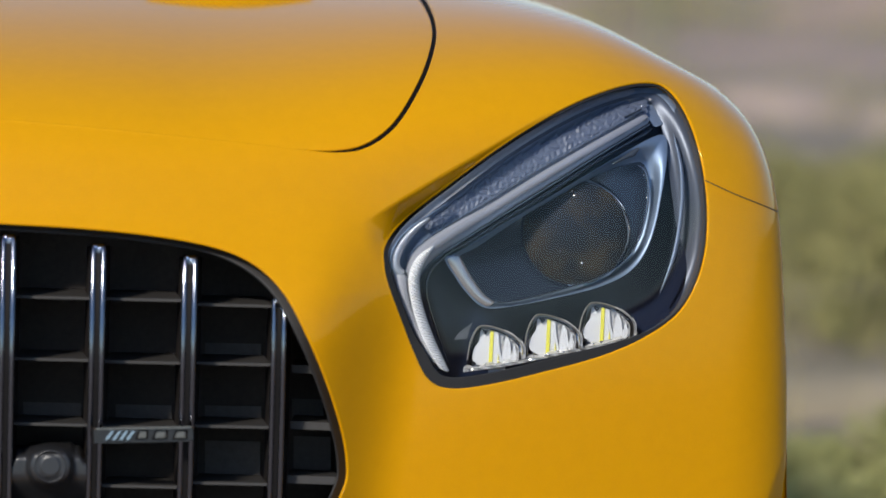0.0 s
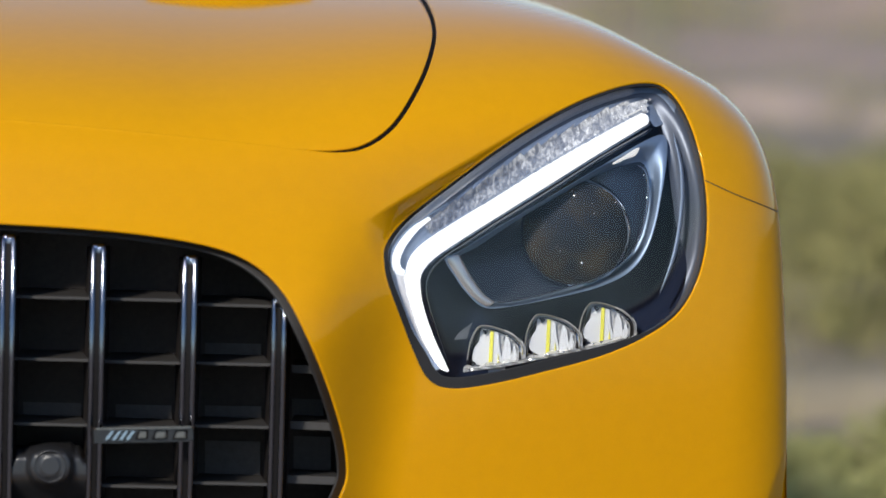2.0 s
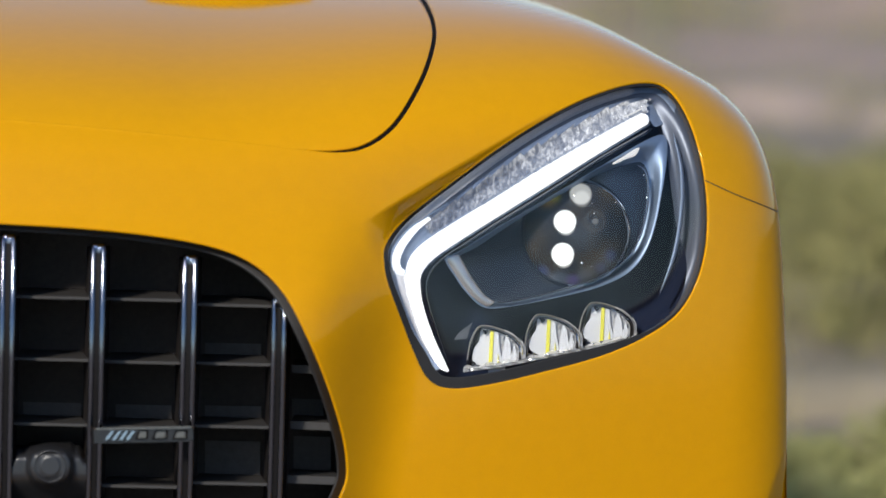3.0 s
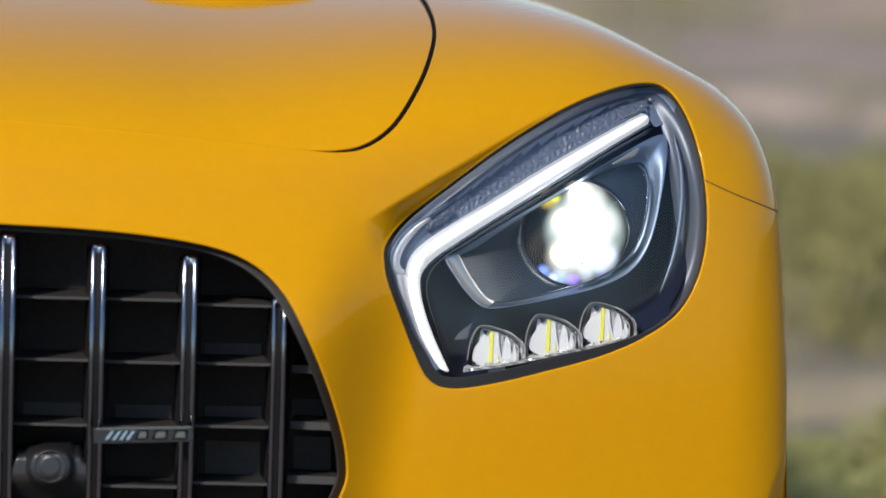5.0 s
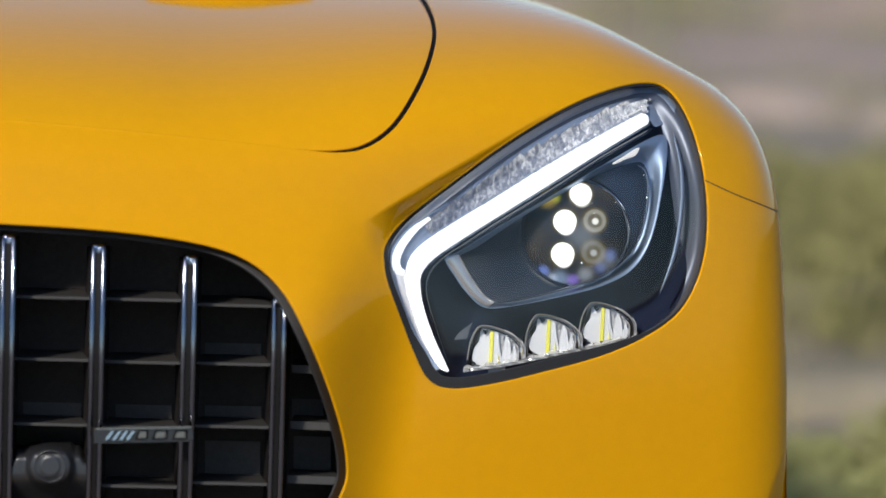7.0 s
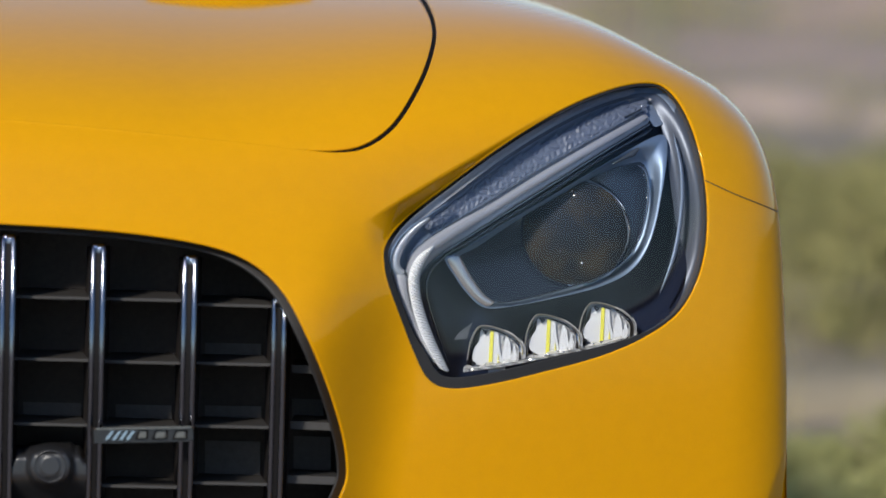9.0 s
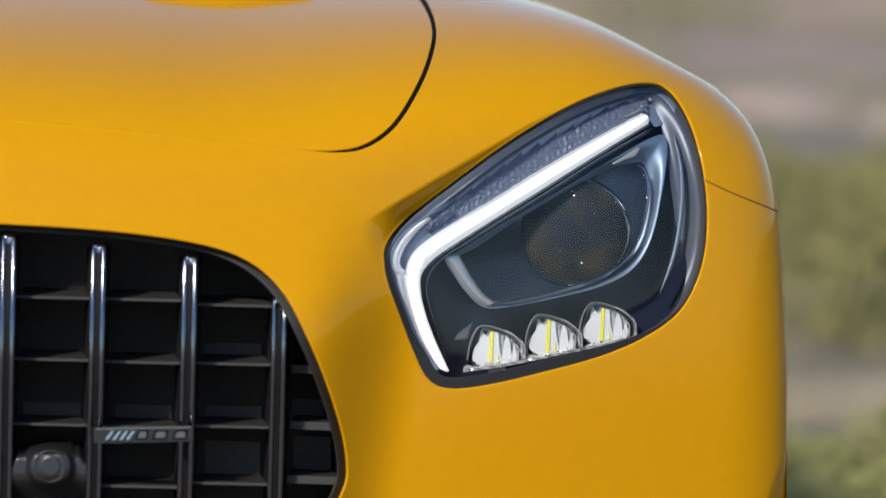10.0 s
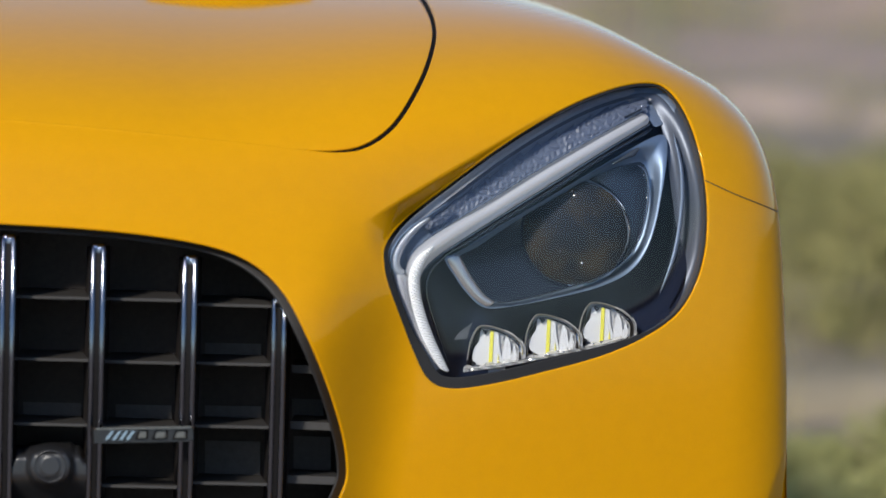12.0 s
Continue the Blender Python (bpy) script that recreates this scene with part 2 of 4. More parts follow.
def sheet(f, depth, box, step, lip=0.0, deep=0.0, edge_keep=None):
    """The part of the drawing where f < 0, laid on depth, with rounded edges turned in by lip (drawing units) and a flange of deep metres."""
    a0, b0, a1, b1 = box
    A, B = np.meshgrid(np.arange(a0, a1 + step, step, float), np.arange(b0, b1 + step, step, float))
    Fv = f(A, B)
    ny, nx = A.shape
    idx, ab, faces, rim = {}, [], [], []

    def corner(i, j):
        if (i, j) not in idx:
            idx[i, j] = len(ab)
            ab.append((A[i, j], B[i, j]))
        return idx[i, j]

    def cut(i, j, k, l):
        key = (i, j, k, l) if (i, j) < (k, l) else (k, l, i, j)
        if key not in idx:
            i, j, k, l = key
            t = Fv[i, j] / (Fv[i, j] - Fv[k, l])
            idx[key] = len(ab)
            ab.append((A[i, j] + t * (A[k, l] - A[i, j]), B[i, j] + t * (B[k, l] - B[i, j])))
        return idx[key]

    neg = Fv < 0
    some = neg[:-1, :-1] | neg[1:, :-1] | neg[:-1, 1:] | neg[1:, 1:]
    for i, j in zip(*np.nonzero(some)):
        ring = [(i, j), (i + 1, j), (i + 1, j + 1), (i, j + 1)]
        vs, cuts = [], []
        for (p, q) in zip(ring, ring[1:] + ring[:1]):
            if neg[p]:
                vs.append(corner(*p))
            if neg[p] != neg[q]:
                c = cut(*p, *q)
                vs.append(c)
                cuts.append((c, neg[p]))
        if len(vs) > 2:
            faces.append(vs)
            if len(cuts) == 2:
                rim.append((cuts[0][0], cuts[1][0]) if cuts[0][1] else (cuts[1][0], cuts[0][0]))
    ab = np.array(ab)
    D = depth(ab[:, 0], ab[:, 1])
    V = [place(ab[:, 0], ab[:, 1], D)]
    if rim and (lip or deep):
        ids = sorted({v for e in rim for v in e})
        ra, rb, rd = ab[ids, 0], ab[ids, 1], D[ids]
        h = 1.5
        gx, gy = f(ra + h, rb) - f(ra - h, rb), f(ra, rb + h) - f(ra, rb - h)
        n = np.hypot(gx, gy) + 1e-9
        gx, gy = gx / n, gy / n
        rows = [(lip * math.sin(t), lip * U * (1 - math.cos(t))) for t in (0.5, 1.0, 1.5)] if lip else []
        rows.append((lip, lip * U + deep * 0.5))
        rows.append((lip, lip * U + deep))
        last = {v: v for v in ids}
        total = len(ab)
        for o, dd in rows:
            o = o if edge_keep is None else np.where(edge_keep(ra, rb), o, 0.0)
            V.append(place(ra + gx * o, rb + gy * o, rd + dd))
            cur = {v: total + i for i, v in enumerate(ids)}
            faces += [[last[e1], last[e0], cur[e0], cur[e1]] for e0, e1 in rim]
            last, total = cur, total + len(ids)
    me = bpy.data.meshes.new("sheet")
    me.from_pydata(np.concatenate(V).tolist(), [], faces)
    me.validate()
    me.polygons.foreach_set("use_smooth", [True] * len(me.polygons))
    return me


def part(name, me, mat, parent=None, label=""):
    if isinstance(me, bmesh.types.BMesh):
        bm, me = me, bpy.data.meshes.new(name)
        bmesh.ops.recalc_face_normals(bm, faces=bm.faces)
        bm.to_mesh(me)
        bm.free()
    me.name = name
    me.materials.append(mat)
    ob = new(name, me)
    ob.parent = parent
    return tagged(ob, label)


def grid_mesh(P, smooth_it=True, wrap=False):
    """A mesh over rows of points."""
    n, m = P.shape[:2]
    faces = [[i * m + j, i * m + (j + 1) % m, ((i + 1) % n) * m + (j + 1) % m, ((i + 1) % n) * m + j] for i in range(n if wrap else n - 1) for j in range(m - 1)]
    me = bpy.data.meshes.new("grid")
    me.from_pydata(P.reshape(-1, 3).tolist(), [], faces)
    me.polygons.foreach_set("use_smooth", [smooth_it] * len(me.polygons))
    return me


def resample(line, n):
    s = np.concatenate([[0], np.cumsum(np.hypot(*np.diff(line, axis=0).T))])
    t = np.linspace(0, s[-1], n)
    return np.stack([np.interp(t, s, line[:, 0]), np.interp(t, s, line[:, 1])], 1)


def bar(line_a, line_b, base, off, bulge, n=120, m=10, rib=0.0, ribs=0, thick=0.006, blunt=0.015, flute=0.0, blunt_start=None):
    """A rounded light bar between two lines of the drawing, closed behind."""
    A, B = resample(spline(line_a), n), resample(spline(line_b), n)
    v = np.linspace(0, 1, m)
    s = np.linspace(0, 1, n)[:, None]
    v = 0.5 + (v[None] - 0.5) * np.sqrt(np.clip(1 - (1 - np.minimum(s / (blunt_start or blunt), (1 - s) / blunt)).clip(0, 1) ** 2, 0.02, 1))
    a = A[:, None, 0] * (1 - v) + B[:, None, 0] * v
    b = A[:, None, 1] * (1 - v) + B[:, None, 1] * v
    hump = np.sin(math.pi * np.linspace(0, 1, m))[None] ** 0.6 * np.sin(math.pi * np.clip(s, 0.002, 0.998)) ** 0.12
    d = base(a, b) + off - bulge * hump * (1 + rib * np.sin(2 * math.pi * ribs * s) + flute * np.cos(6 * math.pi * np.linspace(0, 1, m))[None])
    front = place(a, b, d)
    rear = place(a, b, base(a, b) + off + thick)
    return grid_mesh(np.concatenate([front, rear[:, ::-1]], 1), True)


def block(bm, corners, d_front, d_back, taper=0.0):
    """A slab over a loop of the drawing, between two depths (numbers or one for each corner)."""
    c = np.array(corners, float)
    mid = c.mean(0)
    front = [bm.verts.new(p) for p in place(*(mid + (c - mid) * (1 - taper)).T, d_front)]
    rear = [bm.verts.new(p) for p in place(*c.T, d_back)]
    bm.faces.new(front)
    bm.faces.new(rear[::-1])
    for i in range(len(c)):
        j = (i + 1) % len(c)
        bm.faces.new([front[i], rear[i], rear[j], front[j]])
    return front


# ---- outlines ----
BONNET = spline([(-420, 186), (-200, 198), (0, 213), (200, 231), (400, 252), (520, 265), (600, 269), (652, 257), (700, 220), (742, 152), (765, 90), (768, 45), (748, 0), (700, -60), (600, -200), (200, -320), (-420, -320)], closed=True)
GRILLE = spline([(-420, 374), (-200, 386), (0, 398), (150, 407), (280, 421), (375, 440), (445, 473), (497, 524), (535, 594), (568, 672), (594, 752), (606, 815), (602, 860), (570, 910), (480, 960), (200, 985), (-420, 985)], closed=True)
LAMP = spline([(684, 470), (686, 435), (720, 389), (800, 325), (900, 252), (1000, 193), (1080, 160), (1140, 148), (1180, 158), (1215, 205), (1240, 280), (1252, 370), (1245, 460), (1215, 535), (1165, 583), (1080, 622), (960, 655), (860, 678), (795, 684), (760, 668), (735, 620), (708, 550), (690, 500)], closed=True)
bonnet_side, grille_side, lamp_side = side_of(BONNET), side_of(GRILLE), side_of(LAMP)
LEFT, LOW = -420.0, 1480.0


def gap(a):
    return 0.7 + 5.8 * smooth(470, 690, a)


def shoulder(a, b):
    return (crown(a, b)[0] - 0.994) * 120


def bumper_shape(a, b):
    f = np.maximum(gap(a) - bonnet_side(a, b), shoulder(a, b))
    return np.maximum(np.maximum(f, 4 + 5 * smooth(340, 480, a) - grille_side(a, b)), 3.0 + (1.2 + 2.8 * smooth(330, 450, b)) * smooth(1190, 1000, a) - lamp_side(a, b))


def bonnet_shape(a, b):
    return np.maximum(np.maximum(bonnet_side(a, b) + gap(a), shoulder(a, b)), LEFT + 20 - a)


# ---- ground ----
def ground_material():
    m = material("dry_ground", (0.3, 0.25, 0.2), 0.95)
    nt = m.node_tree
    tc = nt.nodes.new("ShaderNodeTexCoord")
    big, mid, fine = (nt.nodes.new("ShaderNodeTexNoise") for _ in range(3))
    for n, s in ((big, 0.55), (mid, 3.0), (fine, 60.0)):
        n.inputs["Scale"].default_value, n.inputs["Detail"].default_value = s, 5
        nt.links.new(tc.outputs["Object"], n.inputs["Vector"])
    ramp = nt.nodes.new("ShaderNodeValToRGB")
    ramp.color_ramp.elements[0].position, ramp.color_ramp.elements[0].color = 0.41, (0.23, 0.20, 0.12, 1)
    ramp.color_ramp.elements[1].position, ramp.color_ramp.elements[1].color = 0.60, (0.53, 0.37, 0.30, 1)
    e = ramp.color_ramp.elements.new(0.5)
    e.color = (0.325, 0.262, 0.218, 1)
    add = nt.nodes.new("ShaderNodeMath")
    add.operation = "MULTIPLY_ADD"
    add.inputs[1].default_value = 0.45
    half = nt.nodes.new("ShaderNodeMath")
    half.operation = "MULTIPLY"
    half.inputs[1].default_value = 0.55
    nt.links.new(big.outputs["Fac"], half.inputs[0])
    nt.links.new(mid.outputs["Fac"], add.inputs[0])
    nt.links.new(half.outputs[0], add.inputs[2])
    nt.links.new(add.outputs[0], ramp.inputs["Fac"])
    nt.links.new(ramp.outputs["Color"], nt.nodes["Principled BSDF"].inputs["Base Color"])
    bp = nt.nodes.new("ShaderNodeBump")
    bp.inputs["Distance"].default_value = 0.02
    nt.links.new(fine.outputs["Fac"], bp.inputs["Height"])
    nt.links.new(bp.outputs["Normal"], nt.nodes["Principled BSDF"].inputs["Normal"])
    return m


def build_ground():
    # one sheet to the horizon, finer near the car
    t = np.linspace(-1, 1, 121)
    ax = np.sign(t) * (np.abs(t) ** 4 * 2000 + np.abs(t) * 25)
    X, Y = np.meshgrid(ax, ax + 6)
    far = np.hypot(X, Y)
    Z = 0.03 * np.sin(X * 0.9 + 1.3) * np.cos(Y * 0.7) * smooth(9, 14, far) + 8 * smooth(60, 420, far) * (1 + 0.3 * np.maximum(0, np.cos(np.arctan2(X, Y)))) * (1 + 0.25 * np.sin(np.arctan2(X, Y) * 5 + 1) + 0.12 * np.sin(np.arctan2(X, Y) * 13))
    ob = part("ground", grid_mesh(np.stack([X, Y, Z], -1)), ground_material(), None, "dry sandy ground with sparse grass under the car")
    tagged(ob, category="ground", kind="structure")


LEAF = material("shrub_leaf", (0.30, 0.27, 0.095), 0.7, grain=0.35, grain_scale=40)
FRESH = material("fresh_leaf", (0.36, 0.35, 0.13), 0.7, grain=0.35, grain_scale=40)
STRAW = material("dry_grass", (0.42, 0.35, 0.17), 0.8, grain=0.3, grain_scale=30)
TWIG = material("twig_bark", (0.12, 0.09, 0.06), 0.9, grain=0.3, grain_scale=60)
POST = material("weathered_wood", (0.24, 0.235, 0.14), 0.85, grain=0.25, grain_scale=50, bump=0.4)


def build_road():
    # brown lane on which the car stands, out of view, added for what chrome and paint mirror
    x = np.sign(np.linspace(-1, 1, 41)) * np.abs(np.linspace(-1, 1, 41)) ** 2 * 60
    y = np.linspace(-40, 1.75, 48)
    X, Y = np.meshgrid(x, y)
    Y = Y + 0.05 * np.sin(X * 2.3) * (np.abs(Y - 1.75) < 0.01)
    top = np.stack([X, Y, 0.012 + 0 * X], -1)
    ob = part("road", grid_mesh(top), material("dirt_lane", (0.20, 0.148, 0.118), 0.85, grain=0.3, grain_scale=90, bump=0.5), None, "brown packed-dirt lane under the car")
    tagged(ob, category="road", kind="structure")


def build_shrub(x, y, w, h, n, rng, leaf):
    root = new("shrub")
    root.location = (x, y, 0)
    tagged(root, "low olive-green desert shrub with small leaves" if leaf is LEAF else "low pale green tuft with small fresh leaves", "shrub", "shrubs behind the car")
    bm, tw = bmesh.new(), bmesh.new()
    for _ in range(14):
        az, lean = rng.uniform(0, 6.283), rng.uniform(0.1, 0.9)
        tip = Vector((math.cos(az) * lean * w * 0.5, math.sin(az) * lean * w * 0.4, h * rng.uniform(0.5, 0.95)))
        side = Vector((-math.sin(az), math.cos(az), 0))
        up = Vector((0, 0, 1)).cross(side)
        lo = [tw.verts.new(side * math.cos(q) * 0.008 + up * math.sin(q) * 0.008) for q in (0, 2.1, 4.2)]
        hi = [tw.verts.new(tip + side * math.cos(q) * 0.002 + up * math.sin(q) * 0.002) for q in (0, 2.1, 4.2)]
        for i in range(3):
            tw.faces.new([lo[i], lo[(i + 1) % 3], hi[(i + 1) % 3], hi[i]])
    for _ in range(n):
        az, r, v = rng.uniform(0, 6.283), rng.uniform(0, 1) ** 0.5, rng.uniform(0.05, 1)
        bulge = math.sqrt(max(0.05, 1 - (v - 0.35) ** 2 * 2.0)) * (0.8 + 0.25 * math.sin(az * 3 + x))
        c = Vector((math.cos(az) * r * w * 0.5 * bulge, math.sin(az) * r * w * 0.4 * bulge, v * h * (0.85 + 0.2 * math.sin(az * 2 + y))))
        u = Vector((rng.gauss(0, 1), rng.gauss(0, 1), rng.gauss(0, 1))).normalized()
        q = u.orthogonal().normalized()
        L = rng.uniform(0.008, 0.016)
        bm.faces.new([bm.verts.new(c + k) for k in (-u * L, q * L * 0.4, u * L, -q * L * 0.4)])
    part("foliage", bm, leaf, root)
    part("stem", tw, TWIG, root)


def build_grass(rng):
    vs, fs = [], []
    for _ in range(9000):
        y = rng.uniform(1.2, 16)
        x = rng.uniform(0.2, 1.2 + y * 0.28)
        dense = noise.noise(Vector((x * 0.8, y * 0.55, 3.0)))
        if dense < -0.02 + rng.uniform(-0.2, 0.2):
            continue
        h, az = rng.uniform(0.04, 0.13), rng.uniform(0, 6.283)
        dx, dy, lean = math.cos(az) * 0.004, math.sin(az) * 0.004, rng.uniform(-0.05, 0.05)
        i = len(vs)
        vs += [(x - dx, y - dy, -0.02), (x + dx, y + dy, -0.02), (x + lean, y + lean * 0.7, h)]
        fs.append((i, i + 1, i + 2))
    me = bpy.data.meshes.new("grass")
    me.from_pydata(vs, [], fs)
    tagged(part("grass", me, STRAW, None, "sparse dry straw-coloured grass on the ground"), category="grass", kind="stuff")


def build_post(x, y, h):
    rng = random.Random(4)
    rows = []
    for k in range(9):
        z = -0.1 + (h + 0.1) * k / 8
        r = 0.030 * (1 - 0.15 * k / 8)
        rows.append([(x + math.cos(q) * r * rng.uniform(0.9, 1.1), y + math.sin(q) * r * rng.uniform(0.9, 1.1), z) for q in np.linspace(0, 2 * math.pi, 11)])
    rows.append([(x, y, h + 0.01)] * 11)
    tagged(part("wooden_post", grid_mesh(np.array(rows)), POST, None, "pale weathered wooden post standing in dry ground"), category="post")


def build_bare_patch(x, y, w, l, color):
    # low hump of bare soil between the shrubs
    q = np.linspace(0, 2 * math.pi, 49)
    edge = 1 + 0.14 * np.sin(q * 3 + x * 5) + 0.08 * np.sin(q * 7 + y)
    rows = [np.stack([x + np.cos(q) * w / 2 * edge * t, y + np.sin(q) * l / 2 * edge * t, 0.06 * (1 - t * t) - 0.035 * (t > 0.99) + 0 * q], -1) for t in (1.0, 0.85, 0.6, 0.3, 0.001)]
    ob = part("bare_soil", grid_mesh(np.array(rows)), material("bare_soil", color, 0.95, grain=0.2, grain_scale=30, bump=0.5), None, "low hump of bare pinkish soil behind the car")
    tagged(ob, category="soil", kind="structure")


def build_landscape():
    rng = random.Random(11)
    build_ground()
    build_road()
    build_grass(rng)
    spots = [(0.92, 3.5, 0.8, 0.30, 2400), (0.72, 4.4, 0.8, 0.26, 2000), (1.25, 4.6, 1.0, 0.34, 2200), (0.62, 1.95, 0.5, 0.10, 1400), (0.80, 2.25, 0.4, 0.09, 900),
             (1.0, 5.2, 1.1, 0.15, 1500), (1.45, 5.6, 1.1, 0.16, 1500), (0.4, 9.0, 1.0, 0.2, 700), (2.4, 11.5, 1.4, 0.2, 900), (0.9, 12.0, 1.2, 0.16, 700), (3.4, 10.5, 1.4, 0.3, 900)]
    for x, y, w, h, n in spots:
        build_shrub(x, y, w, h, int(n * 1.8), rng, FRESH if y < 3 else LEAF)
    for x, y, w, l, color in ((2.15, 12.7, 1.3, 2.6, (0.44, 0.305, 0.245)), (0.80, 13.6, 0.9, 2.4, (0.38, 0.28, 0.24)), (1.12, 8.1, 0.5, 1.0, (0.44, 0.33, 0.27)), (0.72, 2.75, 0.6, 0.30, (0.29, 0.24, 0.165)), (1.5, 7.4, 0.5, 0.8, (0.43, 0.33, 0.26))):
        build_bare_patch(x, y, w, l, color)
    build_post(0.86, 10.6, 1.5)


# ---- car ----
def build_body(car):
    box = (LEFT, -330, 1420, LOW)
    part("front_bumper", sheet(bumper_shape, body_depth, box, 3.6, lip=3.5, deep=0.02, edge_keep=lambda a, b: crown(a, b)[0] < 0.985), PAINT, car)
    part("bonnet", sheet(bonnet_shape, lambda a, b: body_depth(a, b) + 0.0005, (LEFT, -330, 800, 300), 5.0, lip=2, deep=0.004, edge_keep=lambda a, b: crown(a, b)[0] < 0.985), PAINT, car)
    # black sheet close below the bonnet gap, in place of the shade inside it
    part("bonnet_seal", sheet(lambda a, b: np.maximum(np.maximum(np.abs(bonnet_side(a, b)) - 22, shoulder(a, b) + 6), 480 - a), lambda a, b: body_depth(a, b) + 0.0035, (LEFT, -330, 800, 300), 4.0), GAP, car, "black sheet in place of the shade in the bonnet gap")
    # flank and rear of the bonnet: from the shoulder's edge straight back
    line = []
    for b in np.arange(LOW, 300, -20.0):
        lo, hi = 1000.0, 1420.0
        for _ in range(30):
            m_ = (lo + hi) / 2
            lo, hi = (m_, hi) if shoulder(m_, b) < 0 else (lo, m_)
        line.append((lo, b))
    for a in np.arange(1370, LEFT, -10.0):
        lo, hi = -330.0, 330.0
        for _ in range(30):
            m_ = (lo + hi) / 2
            lo, hi = (lo, m_) if shoulder(a, m_) < 0 else (m_, hi)
        if hi < 325:
            line.append((a, hi))
    line = np.array(line)
    d0 = skin(line[:, 0], line[:, 1])
    rows = [place(line[:, 0], line[:, 1], d0 + 0.001)]
    base = rows[0].copy()
    for k in (0.05, 0.2, 0.45, 0.8):
        q = base + F_ * k * 0.95
        q[:, 2] = base[:, 2] + (-0.19 * k) * (line[:, 1] < 330)
        q[:, 0] -= 0.02 * k + 0.10 * k * k * (line[:, 1] >= 330)
        rows.append(q)
    part("wing", grid_mesh(np.array(rows)), PAINT, car)
    # seam between bumper and wing
    s = spline([(1248, 319), (1300, 343), (1345, 361), (1378, 375)], 8)
    bm = bmesh.new()
    n = len(s)
    prev = None
    for a, b in s:
        d = float(body_depth(a, b))
        ring = [bm.verts.new(p) for p in (place(a, b - 1.4, d - 0.0006), place(a, b + 1.4, d - 0.0006), place(a, b + 1.4, d + 0.006), place(a, b - 1.4, d + 0.006))]
        if prev:
            for i in range(4):
                bm.faces.new([prev[i], prev[(i + 1) % 4], ring[(i + 1) % 4], ring[i]])
        prev = ring
    part("panel_seam", bm, material("seam_shadow", (0.2, 0.09, 0.008), 0.7), car, "thin dark seam between bumper and wing")
    # raised ridge of the bonnet
    t = np.linspace(0, 1, 40)[:, None]
    v = np.linspace(0, 1, 9)[None]
    a = 262 + 285 * t + 0 * v
    foot = 14 * np.sin(math.pi * t) - 31
    b = foot - 70 * v
    d = body_depth(a, foot + 0 * v) - 0.002 + 0.012 * v + 0.03 * v ** 3
    part("bonnet_vent", grid_mesh(place(a, b, d)), PAINT, car)
    # tyre inside the wing, which carries the nose
    q, w = np.meshgrid(np.linspace(0, 2 * math.pi, 49), np.linspace(0, 2 * math.pi, 17), indexing="ij")
    rr = 0.27 + 0.06 * np.sign(np.cos(w)) * np.abs(np.cos(w)) ** 0.5
    P = np.stack([0.14 + 0.11 * np.sign(np.sin(w)) * np.abs(np.sin(w)) ** 0.5, 0.95 + rr * np.cos(q), 0.33 + rr * np.sin(q)], -1)
    part("tyre", grid_mesh(P), TYRE, car, "black rubber front tyre")


GLINT_MIRROR = material("glint_mirror", (0.95, 0.95, 0.95), 0.08, 1.0)
LIT_BACKING = material("lit_backing", (0.105, 0.09, 0.08), 0.75, grain=0.2)


def cap(cx, cy, r, d, n=14):
    """A shallow polished cap."""
    q = np.linspace(0, 2 * math.pi, n + 1)
    rows = [place(cx + np.cos(q) * r * t, cy + np.sin(q) * r * t, d - 0.32 * r * U * (1 - t * t) + 0 * q) for t in np.linspace(1, 0.0005, 6)]
    return grid_mesh(np.array(rows))


# halfway between the sun and the camera, so that facets flash into its view
GLINT_WAY = (sun_from + Vector((0.0, -0.99, 0.14))).normalized()


def facet(cx, cy, r, d):
    """A small mirror facet, slightly domed, turned halfway between sun and camera to make a glint."""
    p = Vector(place(cx, cy, d).tolist())
    u = GLINT_WAY.orthogonal().normalized()
    v = GLINT_WAY.cross(u)
    ang = np.linspace(0, 2 * math.pi, 13)
    rows = [[tuple(p + (u * math.cos(q) + v * math.sin(q)) * r * U * t - GLINT_WAY * r * U * 0.05 * t * t) for q in ang] for t in (1.0, 0.75, 0.5, 0.25, 0.0)]
    return grid_mesh(np.array(rows))


def disc(cx, cy, r, d, dome=0.0, n=32, rings=4, squash=1.0):
    q = np.linspace(0, 2 * math.pi, n + 1)
    rows = [place(cx + np.cos(q) * r * t, cy + np.sin(q) * r * t * squash, d - dome * math.sqrt(max(0, 1 - t * t)) + 0 * q) for t in np.linspace(1, 0.0005, rings)]
    return grid_mesh(np.array(rows))


FINS = [(-312, 405), (-150, 408), (12, 415), (172, 432), (335, 452), (496, 528)]      # top ends of the upright fins


def fin_x(a, b):
    return a + 2 - (0.018 + 0.00002 * a) * (b - 430)


SLAT = material("grey_black_plastic", (0.036, 0.033, 0.031), 0.6, grain=0.15, grain_scale=200)


def lean(b):
    """The fins bend back towards their tops."""
    return 1.4 * (np.maximum(0, 680 - b) * U) ** 2 + 0.22 * U * np.maximum(0, b - 540) ** 2 / (np.maximum(0, b - 540) + 160)


def grille_depth(a, b):
    return nose(a, np.full_like(np.asarray(a, float), 520.0) if np.ndim(a) else 520.0) + 0.012


